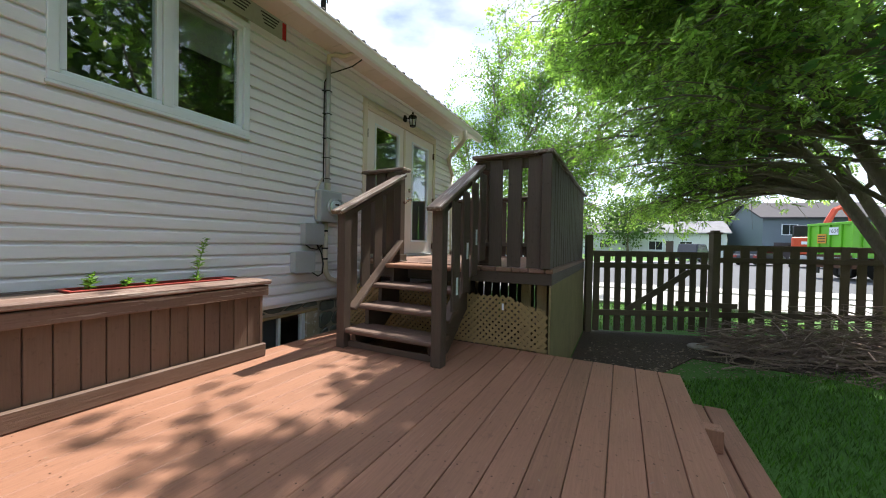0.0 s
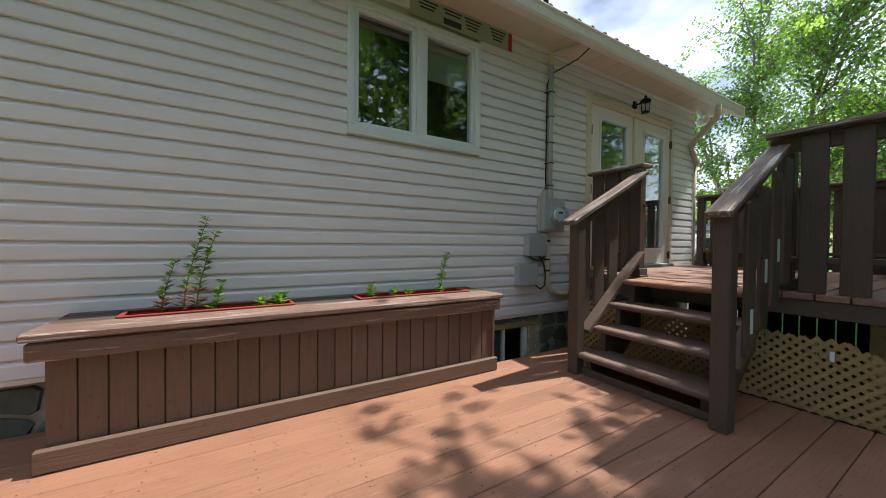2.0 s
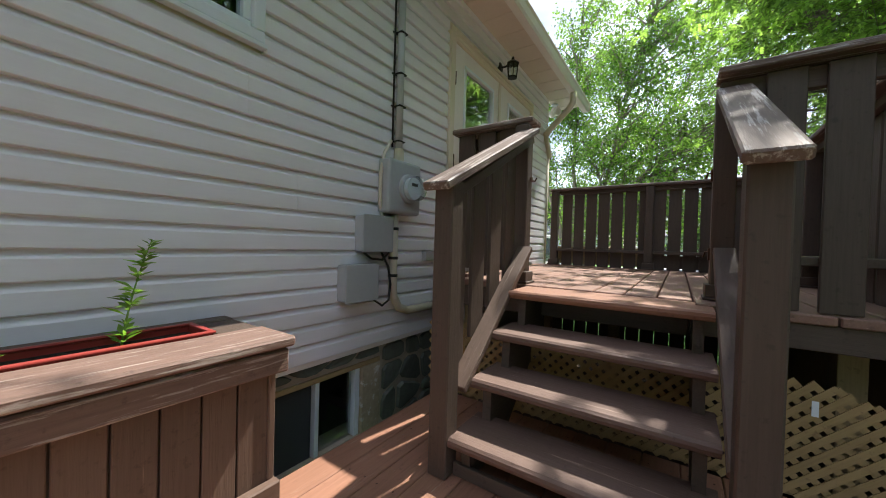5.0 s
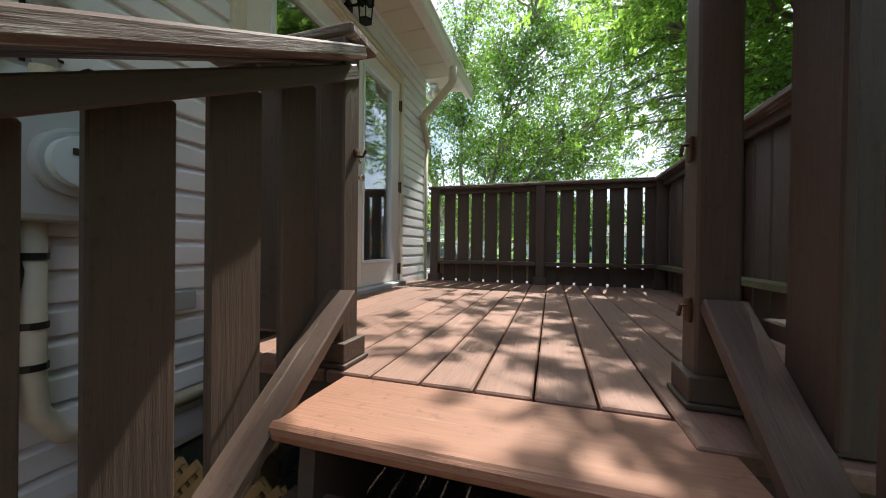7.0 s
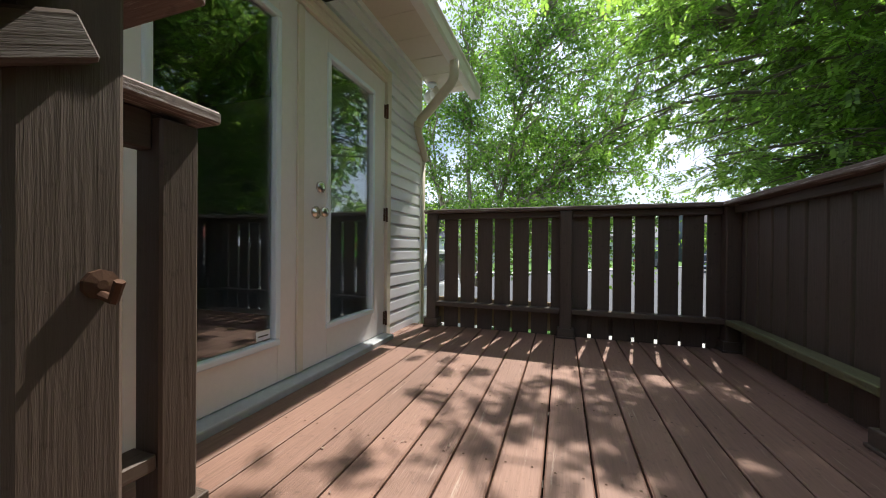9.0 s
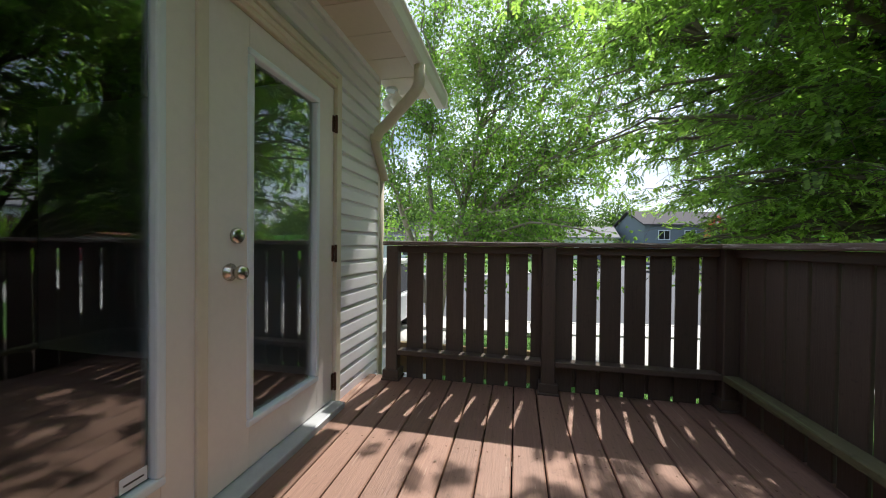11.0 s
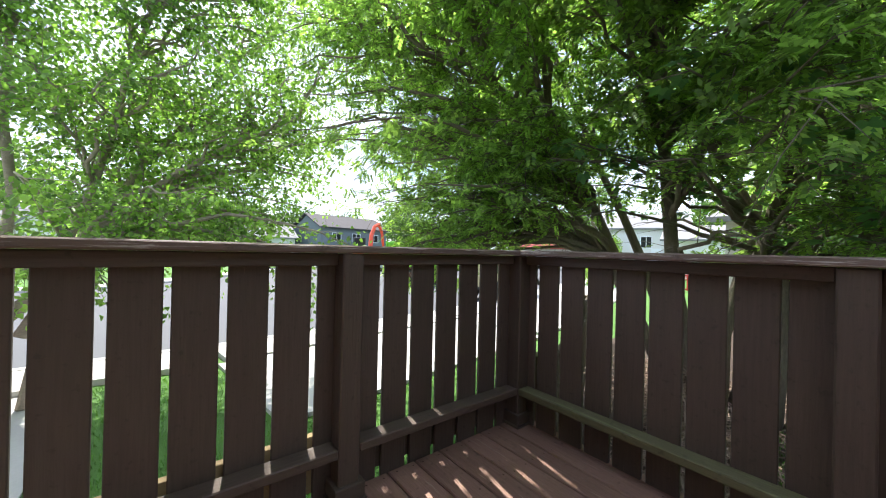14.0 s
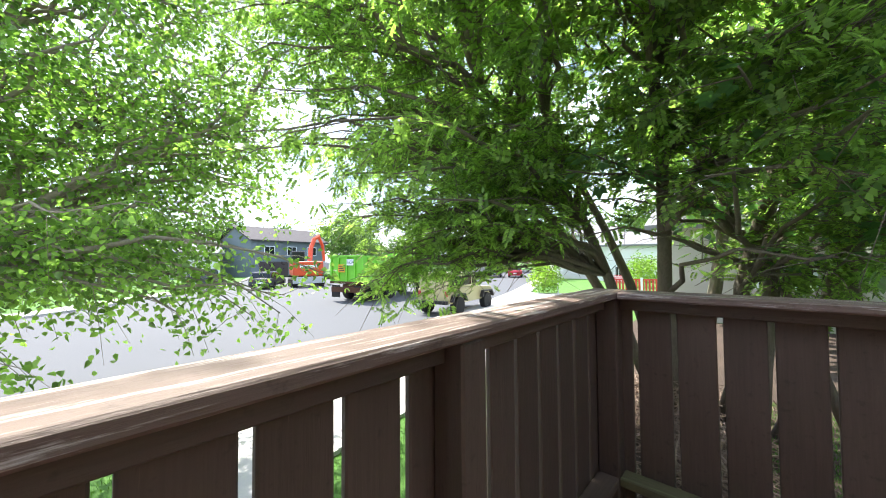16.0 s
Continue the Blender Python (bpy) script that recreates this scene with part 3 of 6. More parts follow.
add_lathe(bm, [(0.044, -0.07), (0.055, 0.055)], Matrix.Translation((LX, LY, LZ)), 6)
part("glass", bm, CLEAR, ln)
bm = bmesh.new()
add_lathe(bm, [(0.012, -0.06), (0.02, -0.03), (0.022, 0.0), (0.012, 0.03)], Matrix.Translation((LX, LY, LZ)), 10)
part("bulb", bm, BULB, ln, smooth=True)

# unfinished strip over the window
sg = thing("paper_strip", "strip of printed building paper above the window", "building paper")
boxpart("sheet", 0.0130, 0.0165, 1.81, 2.945, 2.942, 3.128, PAPER, sg, bev=0)
for y0, rows_ in ((1.88, 3), (2.14, 2), (2.36, 4), (2.66, 4)):
    for k in range(rows_):
        boxpart("text_bar", 0.0168, 0.0180, y0 + 0.012 * k, y0 + 0.20 - 0.018 * k, 3.088 - 0.03 * k, 3.102 - 0.03 * k, INK, sg, bev=0)
boxpart("logo_patch", 0.0168, 0.0180, 2.14, 2.33, 2.965, 3.02, INK, sg, "plain dark logo patch", 0)
boxpart("red_mark", 0.0168, 0.0185, 2.895, 2.938, 2.95, 3.115, REDINK, sg, "red printed mark", 0)

# ---- service entrance ----
sv = thing("electric_meter", "grey electric meter with conduit strapped to the siding", "electric meter")
CY = 3.487
bm = bmesh.new()
add_tube(bm, [(0.045, CY, 1.60), (0.045, CY, 2.96)], 0.026, 12)
part("conduit", bm, STEEL, sv, "galvanised steel conduit", True)
bm = bmesh.new()
add_tube(bm, [(0.045, CY, 2.94), (0.05, CY, 3.06), (0.09, CY + 0.05, 3.09), (0.20, CY + 0.10, 3.07), (0.30, CY + 0.12, 3.09), (0.34, CY + 0.12, 3.13)], 0.026, 10)
part("elbow", bm, PVC, sv, "beige service elbow", True)
for zc in (1.66, 1.90, 2.12, 2.40, 2.66):
    bm = bmesh.new()
    add_box(bm, -0.0, 0.076, CY - 0.032, CY + 0.032, zc - 0.004, zc + 0.004, 0.001)
    add_box(bm, -0.0, 0.02, CY - 0.055, CY + 0.055, zc - 0.004, zc + 0.004, 0.001)
    part("strap", bm, BLACK, sv, "black strap")
bm = bmesh.new()
add_box(bm, 0.002, 0.115, 3.33, 3.66, 1.16, 1.52, 0.02)
part("meter_base", bm, GREYBOX, sv)
bm = bmesh.new()
add_lathe(bm, [(0.034, 0), (0.034, 0.09)], Matrix.Translation((0.05, CY, 1.52)), 14)
part("hub", bm, PVC, sv)
bm = bmesh.new()
add_lathe(bm, [(0.092, 0), (0.094, 0.02), (0.086, 0.024), (0.084, 0.09), (0.078, 0.10), (0.02, 0.102)], Matrix.Translation((0.115, 3.52, 1.335)) @ pose(0, 0, 0, 0, 90, 0), 28)
part("meter_glass", bm, CLEAR, sv, "round glass meter cover", True)
bm = bmesh.new()
add_lathe(bm, [(0.074, 0), (0.074, 0.055)], Matrix.Translation((0.116, 3.52, 1.335)) @ pose(0, 0, 0, 0, 90, 0), 24)
part("dial_plate", bm, WHITE, sv, "white dial plate")
boxpart("dial_window", 0.171, 0.174, 3.49, 3.55, 1.35, 1.37, INK, sv, bev=0)
bm = bmesh.new()
add_lathe(bm, [(0.099, 0), (0.099, 0.022), (0.090, 0.024)], Matrix.Translation((0.115, 3.52, 1.335)) @ pose(0, 0, 0, 0, 90, 0), 28)
part("meter_ring", bm, STEEL, sv)
bm = bmesh.new()
add_tube(bm, [(0.04, CY - 0.02, 1.17), (0.04, CY - 0.02, 0.72), (0.04, CY - 0.01, 0.60), (0.04, CY + 0.05, 0.51), (0.04, CY + 0.15, 0.475), (0.04, CY + 0.55, 0.47)], 0.030, 12)
part("pvc_pipe", bm, PVC, sv, "beige plastic pipe bending along the wall", True)
for zc in (1.06, 0.86, 0.74):
    bm = bmesh.new()
    add_lathe(bm, [(0.034, -0.01), (0.034, 0.01)], Matrix.Translation((0.04, CY - 0.02, zc)), 12)
    part("strap", bm, BLACK, sv)
bm = bmesh.new()
add_tube(bm, [(0.02, CY - 0.05, 1.66), (0.03, CY - 0.12, 1.56), (0.05, CY - 0.17, 1.42), (0.05, CY - 0.17, 1.22), (0.03, CY - 0.12, 1.14), (0.03, CY - 0.08, 1.0)], 0.012, 8)
part("loop_cable", bm, PVC, sv, smooth=True)
bx = thing("junction_box", "grey plastic junction box on the siding", "junction box", "junction boxes")
bm = bmesh.new()
add_box(bm, 0.002, 0.085, 3.145, 3.40, 0.905, 1.13, 0.012)
part("body", bm, GREYBOX, bx)
boxpart("lid", 0.086, 0.096, 3.14, 3.405, 0.90, 1.135, GREYBOX, bx, bev=0.006)
bx = thing("junction_box", "small grey plastic junction box near the foundation", "junction box", "junction boxes")
bm = bmesh.new()
add_box(bm, 0.002, 0.085, 3.02, 3.275, 0.605, 0.825, 0.012)
part("body", bm, GREYBOX, bx)
boxpart("lid", 0.086, 0.096, 3.015, 3.28, 0.60, 0.83, GREYBOX, bx, bev=0.006)
bx = thing("junction_box", "little grey conduit box on the siding", "junction box", "junction boxes")
boxpart("body", 0.002, 0.05, 3.83, 3.95, 0.83, 0.91, GREYBOX, bx, bev=0.008)
cb = thing("cable", "black cable looping between the junction boxes", "cable")
bm = bmesh.new()
add_tube(bm, [(0.03, 3.20, 0.90), (0.05, 3.25, 0.86), (0.06, 3.34, 0.85), (0.06, 3.42, 0.91), (0.05, 3.44, 1.02), (0.03, 3.43, 1.12)], 0.008, 6)
add_tube(bm, [(0.03, 3.36, 0.90), (0.06, 3.40, 0.80), (0.06, 3.425, 0.68), (0.07, 3.40, 0.58), (0.07, 3.34, 0.55), (0.05, 3.27, 0.60)], 0.008, 6)
part("strand", bm, BLACK, cb, smooth=True)
bm = bmesh.new()
add_tube(bm, [(0.018, CY - 0.035, 1.62), (0.018, CY - 0.035, 2.75), (0.05, CY, 2.86), (0.12, CY + 0.06, 2.90), (0.27, CY + 0.14, 2.96), (0.40, CY + 0.20, 3.06), (0.47, CY + 0.22, 3.17)], 0.007, 6)
part("strand", bm, BLACK, cb, smooth=True)
ms = thing("service_mast", "dark service mast rising above the metal roof", "mast")
bm = bmesh.new()
add_tube(bm, [(-0.05, CY, 3.30), (-0.05, CY, 5.2)], 0.030, 12)
part("pole", bm, ROOF, ms, smooth=True)
bm = bmesh.new()
add_lathe(bm, [(0.11, 0), (0.06, 0.05), (0.036, 0.12)], Matrix.Translation((-0.05, CY, 3.38)), 14)
part("flashing", bm, ROOF, ms)
bm = bmesh.new()
add_tube(bm, [(-0.02, CY + 0.02, 5.0), (0.02, CY + 0.02, 4.3), (-0.02, CY + 0.03, 3.7)], 0.008, 6)
part("wire", bm, BLACK, ms)

# ---- lower deck ----
DX, DY0, DY1 = 3.485, -3.2, 3.59
dk = thing("deck_lower", "reddish brown stained wooden ground deck", "deck", kind="structure")
bm = bmesh.new()
add_box(bm, 0.0, DX - 0.02, DY0, 2.38, -0.20, -0.050)
add_box(bm, 0.385, DX - 0.02, 2.381, DY1 - 0.03, -0.20, -0.050)
add_box(bm, DX - 0.04, DX - 0.004, DY0, DY1 - 0.02, -0.30, -0.042, 0.004)
add_box(bm, 0.385, DX - 0.04, DY1 - 0.045, DY1 - 0.01, -0.30, -0.042, 0.004)
for x in (0.5, 1.6, 2.6, 3.42):
    for y in (-2.8, -0.8, 1.4, 3.4):
        add_box(bm, x - 0.05, x + 0.05, y - 0.05, y + 0.05, GROUND, -0.2)
part("deck_frame", bm, RAIL["y"], dk)
PITCH = 0.1485
x = DX
while x > 0.05:
    w = min(0.1450, x - 0.012)
    slat("plank", x - w, x, DY0, (DY1 if x > 0.4 else 2.41) + rng.uniform(-0.004, 0.004), -0.040 + rng.uniform(-0.0015, 0.0), 0.0, DECK, dk, 0.0035)
    x -= PITCH
bm = bmesh.new()
st = thing("deck_step", "brown wooden step beside the lower deck", "step", kind="structure")
slat("plank", 3.495, 3.61, 0.2, 3.54, -0.205, -0.17, DECK, st, 0.005)
slat("plank", 3.618, 3.745, 0.2, 3.54, -0.205, -0.17, DECK, st, 0.005)
slat("riser", 3.70, 3.735, 0.2, 3.53, GROUND, -0.206, DECK, st)
slat("end_board", 3.495, 3.695, 3.49, 3.525, GROUND, -0.206, DECK, st)
slat("stub_post", 3.50, 3.59, 2.86, 2.95, -0.169, -0.045, DECK, st)

# ---- platform ----
PX, PY0, PY1 = 2.545, 3.79, 6.615
pf = thing("platform", "raised brown stained wooden deck at the patio doors", "deck", kind="structure")
bm = bmesh.new()
add_box(bm, 1.72, PX, 3.64, 3.68, 0.585, 0.689, 0.004)
add_box(bm, PX - 0.04, PX, 3.681, PY1 - 0.02, 0.585, 0.689, 0.004)
add_box(bm, 0.0, PX - 0.041, PY1 - 0.06, PY1 - 0.02, 0.55, 0.689, 0.004)
add_box(bm, 0.36, 1.719, 3.76, 3.80, 0.55, 0.689, 0.004)
add_box(bm, 0.36, 0.40, 3.841, 4.249, 0.55, 0.689, 0.004)
for k in range(5):
    y = 4.25 + 0.5 * k
    add_box(bm, 0.02, PX - 0.041, y, y + 0.038, 0.55, 0.688)
part("rim_joists", bm, RAIL["x"], pf)
for px, py in ((2.28, 3.86), (2.44, 3.80), (2.44, 6.5), (1.2, 5.2), (0.2, 6.5), (0.44, 3.90)):
    boxpart("support_post", px - 0.045, px + 0.045, py - 0.045, py + 0.045, GROUND, 0.585, RAW["z"], pf, "unpainted support post")
slat("plank", 2.492, PX + 0.012, 3.625, PY1, PLAT - 0.040, PLAT, PDECK, pf, 0.005)
x = 2.486
while x > 0.06:
    w = min(0.144, x - 0.012)
    y0 = 3.625 if x > 1.87 else 3.745 if x > 0.40 else 4.17
    slat("plank", x - w, x, y0, PY1 + rng.uniform(-0.004, 0.003), PLAT - 0.040, PLAT - rng.uniform(0, 0.001), PDECK, pf, 0.005)
    x -= 0.151
skirt = thing("skirting", "weathered plywood skirt closing the side of the raised deck", "skirting")
boxpart("plywood_sheet", PX - 0.018, PX - 0.001, 3.62, 5.10, GROUND, 0.583, surface("plywood", (0.27, 0.215, 0.10), rough=0.8, var=0.3, scale=(4, 1, 1), bump=0.3, wear=(0.16, 0.15, 0.07), worn=0.6), skirt, bev=0.002)
boxpart("plywood_sheet", PX - 0.018, PX - 0.001, 5.105, 6.62, GROUND, 0.583, bpy.data.materials["plywood"], skirt, bev=0.002)

for k in range(16):
    slat("skirt_slat", 0.06 + 0.155 * k, 0.06 + 0.155 * k + 0.143, 6.60, 6.618, GROUND, 0.548, RAIL, skirt)
sheet_bed = bmesh.new()
add_box(sheet_bed, 0.0, 2.52, 3.63, 6.58, GROUND + 0.002, GROUND + 0.02)
tagged(part("soil_under_deck", sheet_bed, DIRT), "dark bare soil under the raised deck", "soil", kind="structure")

# lattice under the platform
lt = thing("lattice_panel", "tan wooden lattice screen under the raised deck", "lattice")
LY0, LX0, LX1, LZ0, LZ1 = 3.60, 0.28, 2.52, 0.003, 0.42


def lattice_strip(c, sign, y):
    """One diagonal strip clipped to the panel; its top edge steps with the panel's ragged cut."""
    pts = []
    for t in np.linspace(LX0, LX1, 160):
        zz = sign * (t - c)
        top = LZ1 + 0.05 * max(0.0, min(1.0, (t - 2.28) / -0.1)) if t < 2.28 else LZ1 - 0.22 * (t - 2.28)
        if LZ0 <= zz <= top:
            pts.append((t, zz))
    if len(pts) < 3:
        return
    a, b = Vector((pts[0][0], 0, pts[0][1])), Vector((pts[-1][0], 0, pts[-1][1]))
    d = b - a
    piece("lattice_strip", (round(d.length, 2), 0.006, 0.025), LATTICE["x"], lt, Matrix.Translation((a + b) / 2 + Vector((0, y, 0))) @ pose(0, 0, 0, 0, -math.degrees(math.atan2(d.z, d.x)), 0), 0.0)


for k in range(-8, 48):
    lattice_strip(LX0 + 0.060 * k, 1, LY0)
    lattice_strip(LX0 + 0.060 * k + 0.02, -1, LY0 + 0.0065)
boxpart("batten", LX0, LX1, LY0 + 0.012, LY0 + 0.03, 0.0, 0.035, RAW["x"], lt)
boxpart("batten", LX0, LX1, LY0 + 0.012, LY0 + 0.03, 0.20, 0.215, RAW["x"], lt)
bm = bmesh.new()
add_box(bm, 2.115, 2.135, LY0 - 0.004, LY0 - 0.002, 0.34, 0.40)
part("paper_tag", bm, WHITE, lt, "little white stapled tag")

# nail heads along the joists
def nail_heads(rows, z, parent):
    bm = bmesh.new()
    for x, y in rows:
        c = (x + rng.uniform(-0.006, 0.006), y + rng.uniform(-0.008, 0.008), z)
        ring = [bm.verts.new((c[0] + 0.0046 * math.cos(a), c[1] + 0.0046 * math.sin(a), z)) for a in (0, 1.05, 2.09, 3.14, 4.19, 5.24)]
        bm.faces.new(ring)
    tagged(part("nail_heads", bm, RUST, parent, "small rusty nail heads"), kind="stuff")


nail_heads([(DX - PITCH * k - u, y) for k in range(20) for u in (0.028, 0.115) for y in (-0.6, -0.19, 0.22, 0.63, 1.04, 1.45, 1.86, 2.27, 2.68, 3.09, 3.5)], 0.0008, dk)
nail_heads([(2.486 - 0.151 * k - u, y) for k in range(16) for u in (0.028, 0.115) for y in (3.86, 4.27, 4.77, 5.27, 5.77, 6.27, 6.58) if not (y < 3.9 and k > 3)], PLAT + 0.0008, pf)

# ---- stairs ----
SX0, SX1 = 0.915, 1.803
RISE = [0.172, 0.360, 0.537, 0.722]
FRONT = [2.862, 3.05, 3.25, 3.45]
sr = thing("staircase", "open brown wooden steps up to the raised deck", "stairs")
for k in range(4):
    d = 0.285 if k < 3 else 0.290
    bm = bmesh.new()
    y0 = FRONT[k]
    prof = [(y0 + 0.012, -0.042), (y0 + 0.003, -0.034), (y0, -0.022), (y0 + 0.003, -0.009), (y0 + 0.014, 0.0), (y0 + d, 0.0), (y0 + d, -0.042)]
    add_prism(bm, [(p[0] - y0, p[1]) for p in prof], "x", SX0 - 0.012, SX1 - 0.002)
    ob = part("tread", bm, TREAD["x"] if k < 3 else DECK["x"], sr)
    ob.location = (0, y0, RISE[k])
for x in (SX0 + 0.035, SX1 - 0.075):
    bm = bmesh.new()
    pts = [(2.93, 0.0)]
    for k in range(4):
        pts += [(FRONT[k] + 0.045, RISE[k] - 0.043), (FRONT[k] + 0.232, RISE[k] - 0.043)]
    pts += [(3.80, 0.67), (3.80, 0.48), (3.20, 0.0)]
    add_prism(bm, pts, "x", x, x + 0.04)
    part("stringer", bm, RAIL["y"], sr)
boxpart("toe_board", SX0, SX1 - 0.003, 2.905, 2.93, 0.002, 0.055, RAIL["x"], sr)


def stair_rail(x0, x1, y0, top, y_end, z_end, name, outside):
    r = thing(name, "brown wooden stair railing with weathered cap and slats", "stair railing", "stair railings")
    zc = 1.232
    slat("post", x0, x1, y0, y0 + 0.09, 0.0, zc, RAIL, r, 0.006)
    xc = (x0 + x1) / 2
    beam("handrail", (xc, y0 - 0.06, top - 0.032), (xc, y_end, z_end - 0.014), 0.126, 0.036, CAP, r, 0.006, "weathered sloping cap board")
    beam("rail_board", (xc, y0 + 0.092, top - 0.035), (xc, y_end + 0.03, z_end - 0.055), 0.036, 0.045, RAIL, r)
    beam("lower_rail", (xc, y0 + 0.15, 0.32), (xc, y_end - 0.012 + (0.154 if outside > 0 else 0.0), 0.955 + (0.02 if outside > 0 else 0.0)), 0.088, 0.038, LRAIL, r, 0.005, "worn sloping lower rail")
    xs = x0 - 0.022 if outside < 0 else x1 + 0.002
    for k in range(4):
        y = y0 + 0.145 + 0.195 * k
        zt = top + (z_end - top) * (y + 0.07 - y0) / (y_end - y0) - 0.075
        zb = 0.36 + (0.92 - 0.36) * (y + 0.07 - y0) / (y_end - y0) - 0.10
        slat("slat", xs, xs + 0.02, y, y + 0.130, zb, zt, RAIL, r, lean=rng.uniform(-0.3, 0.3))
    return r


sl = stair_rail(0.822, 0.912, 2.85, 1.225, 3.80, 1.705, "stair_railing", -1)
sr2 = stair_rail(1.804, 1.894, 2.82, 1.222, 3.67, 1.70, "stair_railing", 1)
for k, zz in enumerate((0.62, 0.90, 1.02)):
    boxpart("masking_tape", 1.9165, 1.918, 3.02 + 0.2 * k, 3.06 + 0.2 * k, zz - 0.09, zz + 0.05, WHITE, sr2, "strip of white tape", 0)

# ---- platform railings ----
CAPZ = 1.743


def post(r, x0, y0, z0=PLAT, z1=CAPZ - 0.002, base=True):
    slat("post", x0, x0 + 0.09, y0, y0 + 0.09, z0, z1, RAIL, r, 0.006)
    if base:
        bm = bmesh.new()
        for k, (g, h) in enumerate(((0.026, 0.014), (0.018, 0.075))):
            add_box(bm, -0.045 - g, 0.045 + g, -0.045 - g, 0.045 + g, 0.0 if k == 0 else 0.0145, h, 0.004)
        ob = part("post_base", bm, RAIL["x"], r)
        ob.location = (x0 + 0.045, y0 + 0.045, z0 + 0.001)


# far railing
fr = thing("railing", "dark brown slatted railing at the far end of the raised deck", "railing", "deck railings")
FY = 6.62
for x in (0.178, 1.315, 2.405):
    post(fr, x, FY - 0.092)
slat("cap", 0.15, 2.56, FY - 0.100, FY + 0.055, CAPZ, CAPZ + 0.032, CAP, fr, 0.006)
for a, b in ((0.27, 1.313), (1.407, 2.403)):
    slat("top_rail", a, b, FY - 0.045, FY - 0.002, CAPZ - 0.052, CAPZ - 0.002, RAIL, fr)
    slat("lower_rail", a, b, FY - 0.092, FY - 0.004, 0.919, 0.957, RAIL, fr)
x = 0.753 - 0.155 * 3
while x < 2.45:
    slat("slat", x + 0.024 + rng.uniform(-0.003, 0.003), x + 0.155 + rng.uniform(-0.002, 0.002), FY, FY + 0.02, 0.66, CAPZ - 0.004, RAIL, fr, lean=rng.uniform(-0.15, 0.15))
    x += 0.155
boxpart("outer_board", 1.405, 2.50, FY + 0.022, FY + 0.058, 0.752, 0.905, RAIL["x"], fr)
boxpart("outer_board", 0.19, 1.40, FY + 0.022, FY + 0.058, 0.752, 0.985, RAW["x"], fr, "unpainted outer board")

# side railing
rr_ = thing("railing", "dark brown slatted railing with a mossy lower rail", "railing", "deck railings")
RX = 2.495
for y in (5.20, 3.69):
    post(rr_, RX - 0.092, y)
slat("cap", RX - 0.115, RX + 0.055, 3.60, FY - 0.102, CAPZ, CAPZ + 0.032, CAP, rr_, 0.006)
for a, b in ((3.782, 5.198), (5.292, 6.526)):
    slat("top_rail", RX - 0.045, RX - 0.002, a, b, CAPZ - 0.052, CAPZ - 0.002, RAIL, rr_)
    slat("lower_rail", RX - 0.092, RX - 0.004, a, b, 0.919, 0.957, MOSSY, rr_)
y = 6.465
while y > 3.75:
    slat("slat", RX, RX + 0.02, y - 0.152 + 0.021 + rng.uniform(-0.003, 0.003), y + rng.uniform(-0.002, 0.002), 0.69, CAPZ - 0.004, RAIL, rr_, lean=rng.uniform(-0.15, 0.15))
    y -= 0.1515
slat("slat", RX, RX + 0.02, 6.486, 6.615, 0.69, CAPZ - 0.004, RAIL, rr_)

# front railing beside the stairs
ff = thing("railing", "dark brown slatted railing facing the lower deck", "railing", "deck railings")
post(ff, 1.797, 3.815)
slat("cap", 1.79, RX - 0.118, 3.605, 3.765, CAPZ, CAPZ + 0.032, CAP, ff, 0.006)
slat("top_rail", 1.80, RX - 0.094, 3.678, 3.716, CAPZ - 0.10, CAPZ - 0.012, RAIL, ff)
slat("lower_rail", 1.90, RX - 0.094, 3.680, 3.768, 0.919, 0.957, RAIL, ff)
for a in (1.955, 2.135, 2.315):
    slat("slat", a, a + 0.125, 3.655, 3.676, PLAT + 0.004, CAPZ - 0.012, RAIL, ff, lean=rng.uniform(-0.2, 0.2))
for zz in (0.954, 1.344):
    bm = bmesh.new()
    add_box(bm, 1.788, 1.7965, 3.835, 3.862, zz - 0.03, zz + 0.03, 0.003)
    add_tube(bm, [(1.790, 3.848, zz + 0.012), (1.776, 3.846, zz + 0.010), (1.770, 3.845, zz - 0.016)], 0.005, 6)
    part("gate_bracket", bm, RUST, ff, "small rusty gate bracket")
slat("corner_post", RX - 0.045, RX + 0.04, 3.60, 3.654, PLAT, CAPZ - 0.012, RAIL, ff)

# little return railing by the doors
rt = thing("railing", "short dark brown return railing between stairs and wall", "railing", "deck railings")
post(rt, 0.775, 3.780)
post(rt, 0.36, 4.165)
slat("cap", 0.285, 0.885, 3.79, 3.95, CAPZ + 0.012, CAPZ + 0.046, CAP, rt, 0.006)
slat("cap", 0.34, 0.485, 3.952, 4.29, CAPZ + 0.012, CAPZ + 0.046, CAP, rt, 0.006)
slat("top_rail", 0.45, 0.773, 3.875, 3.913, CAPZ - 0.08, CAPZ + 0.010, RAIL, rt)
slat("lower_rail", 0.45, 0.773, 3.855, 3.93, 0.919, 0.957, RAIL, rt)
slat("top_rail", 0.385, 0.425, 3.952, 4.163, CAPZ - 0.08, CAPZ + 0.010, RAIL, rt)
slat("lower_rail", 0.365, 0.445, 3.952, 4.163, 0.919, 0.957, RAIL, rt)
for a in (0.31, 0.475, 0.635):
    slat("slat", a, a + 0.13, 3.852 - 0.004, 3.872, PLAT + 0.07, CAPZ + 0.010, RAIL, rt, lean=rng.uniform(-0.2, 0.2))
slat("slat", 0.362, 0.384, 3.985, 4.12, PLAT + 0.05, CAPZ + 0.010, RAIL, rt)
bm = bmesh.new()
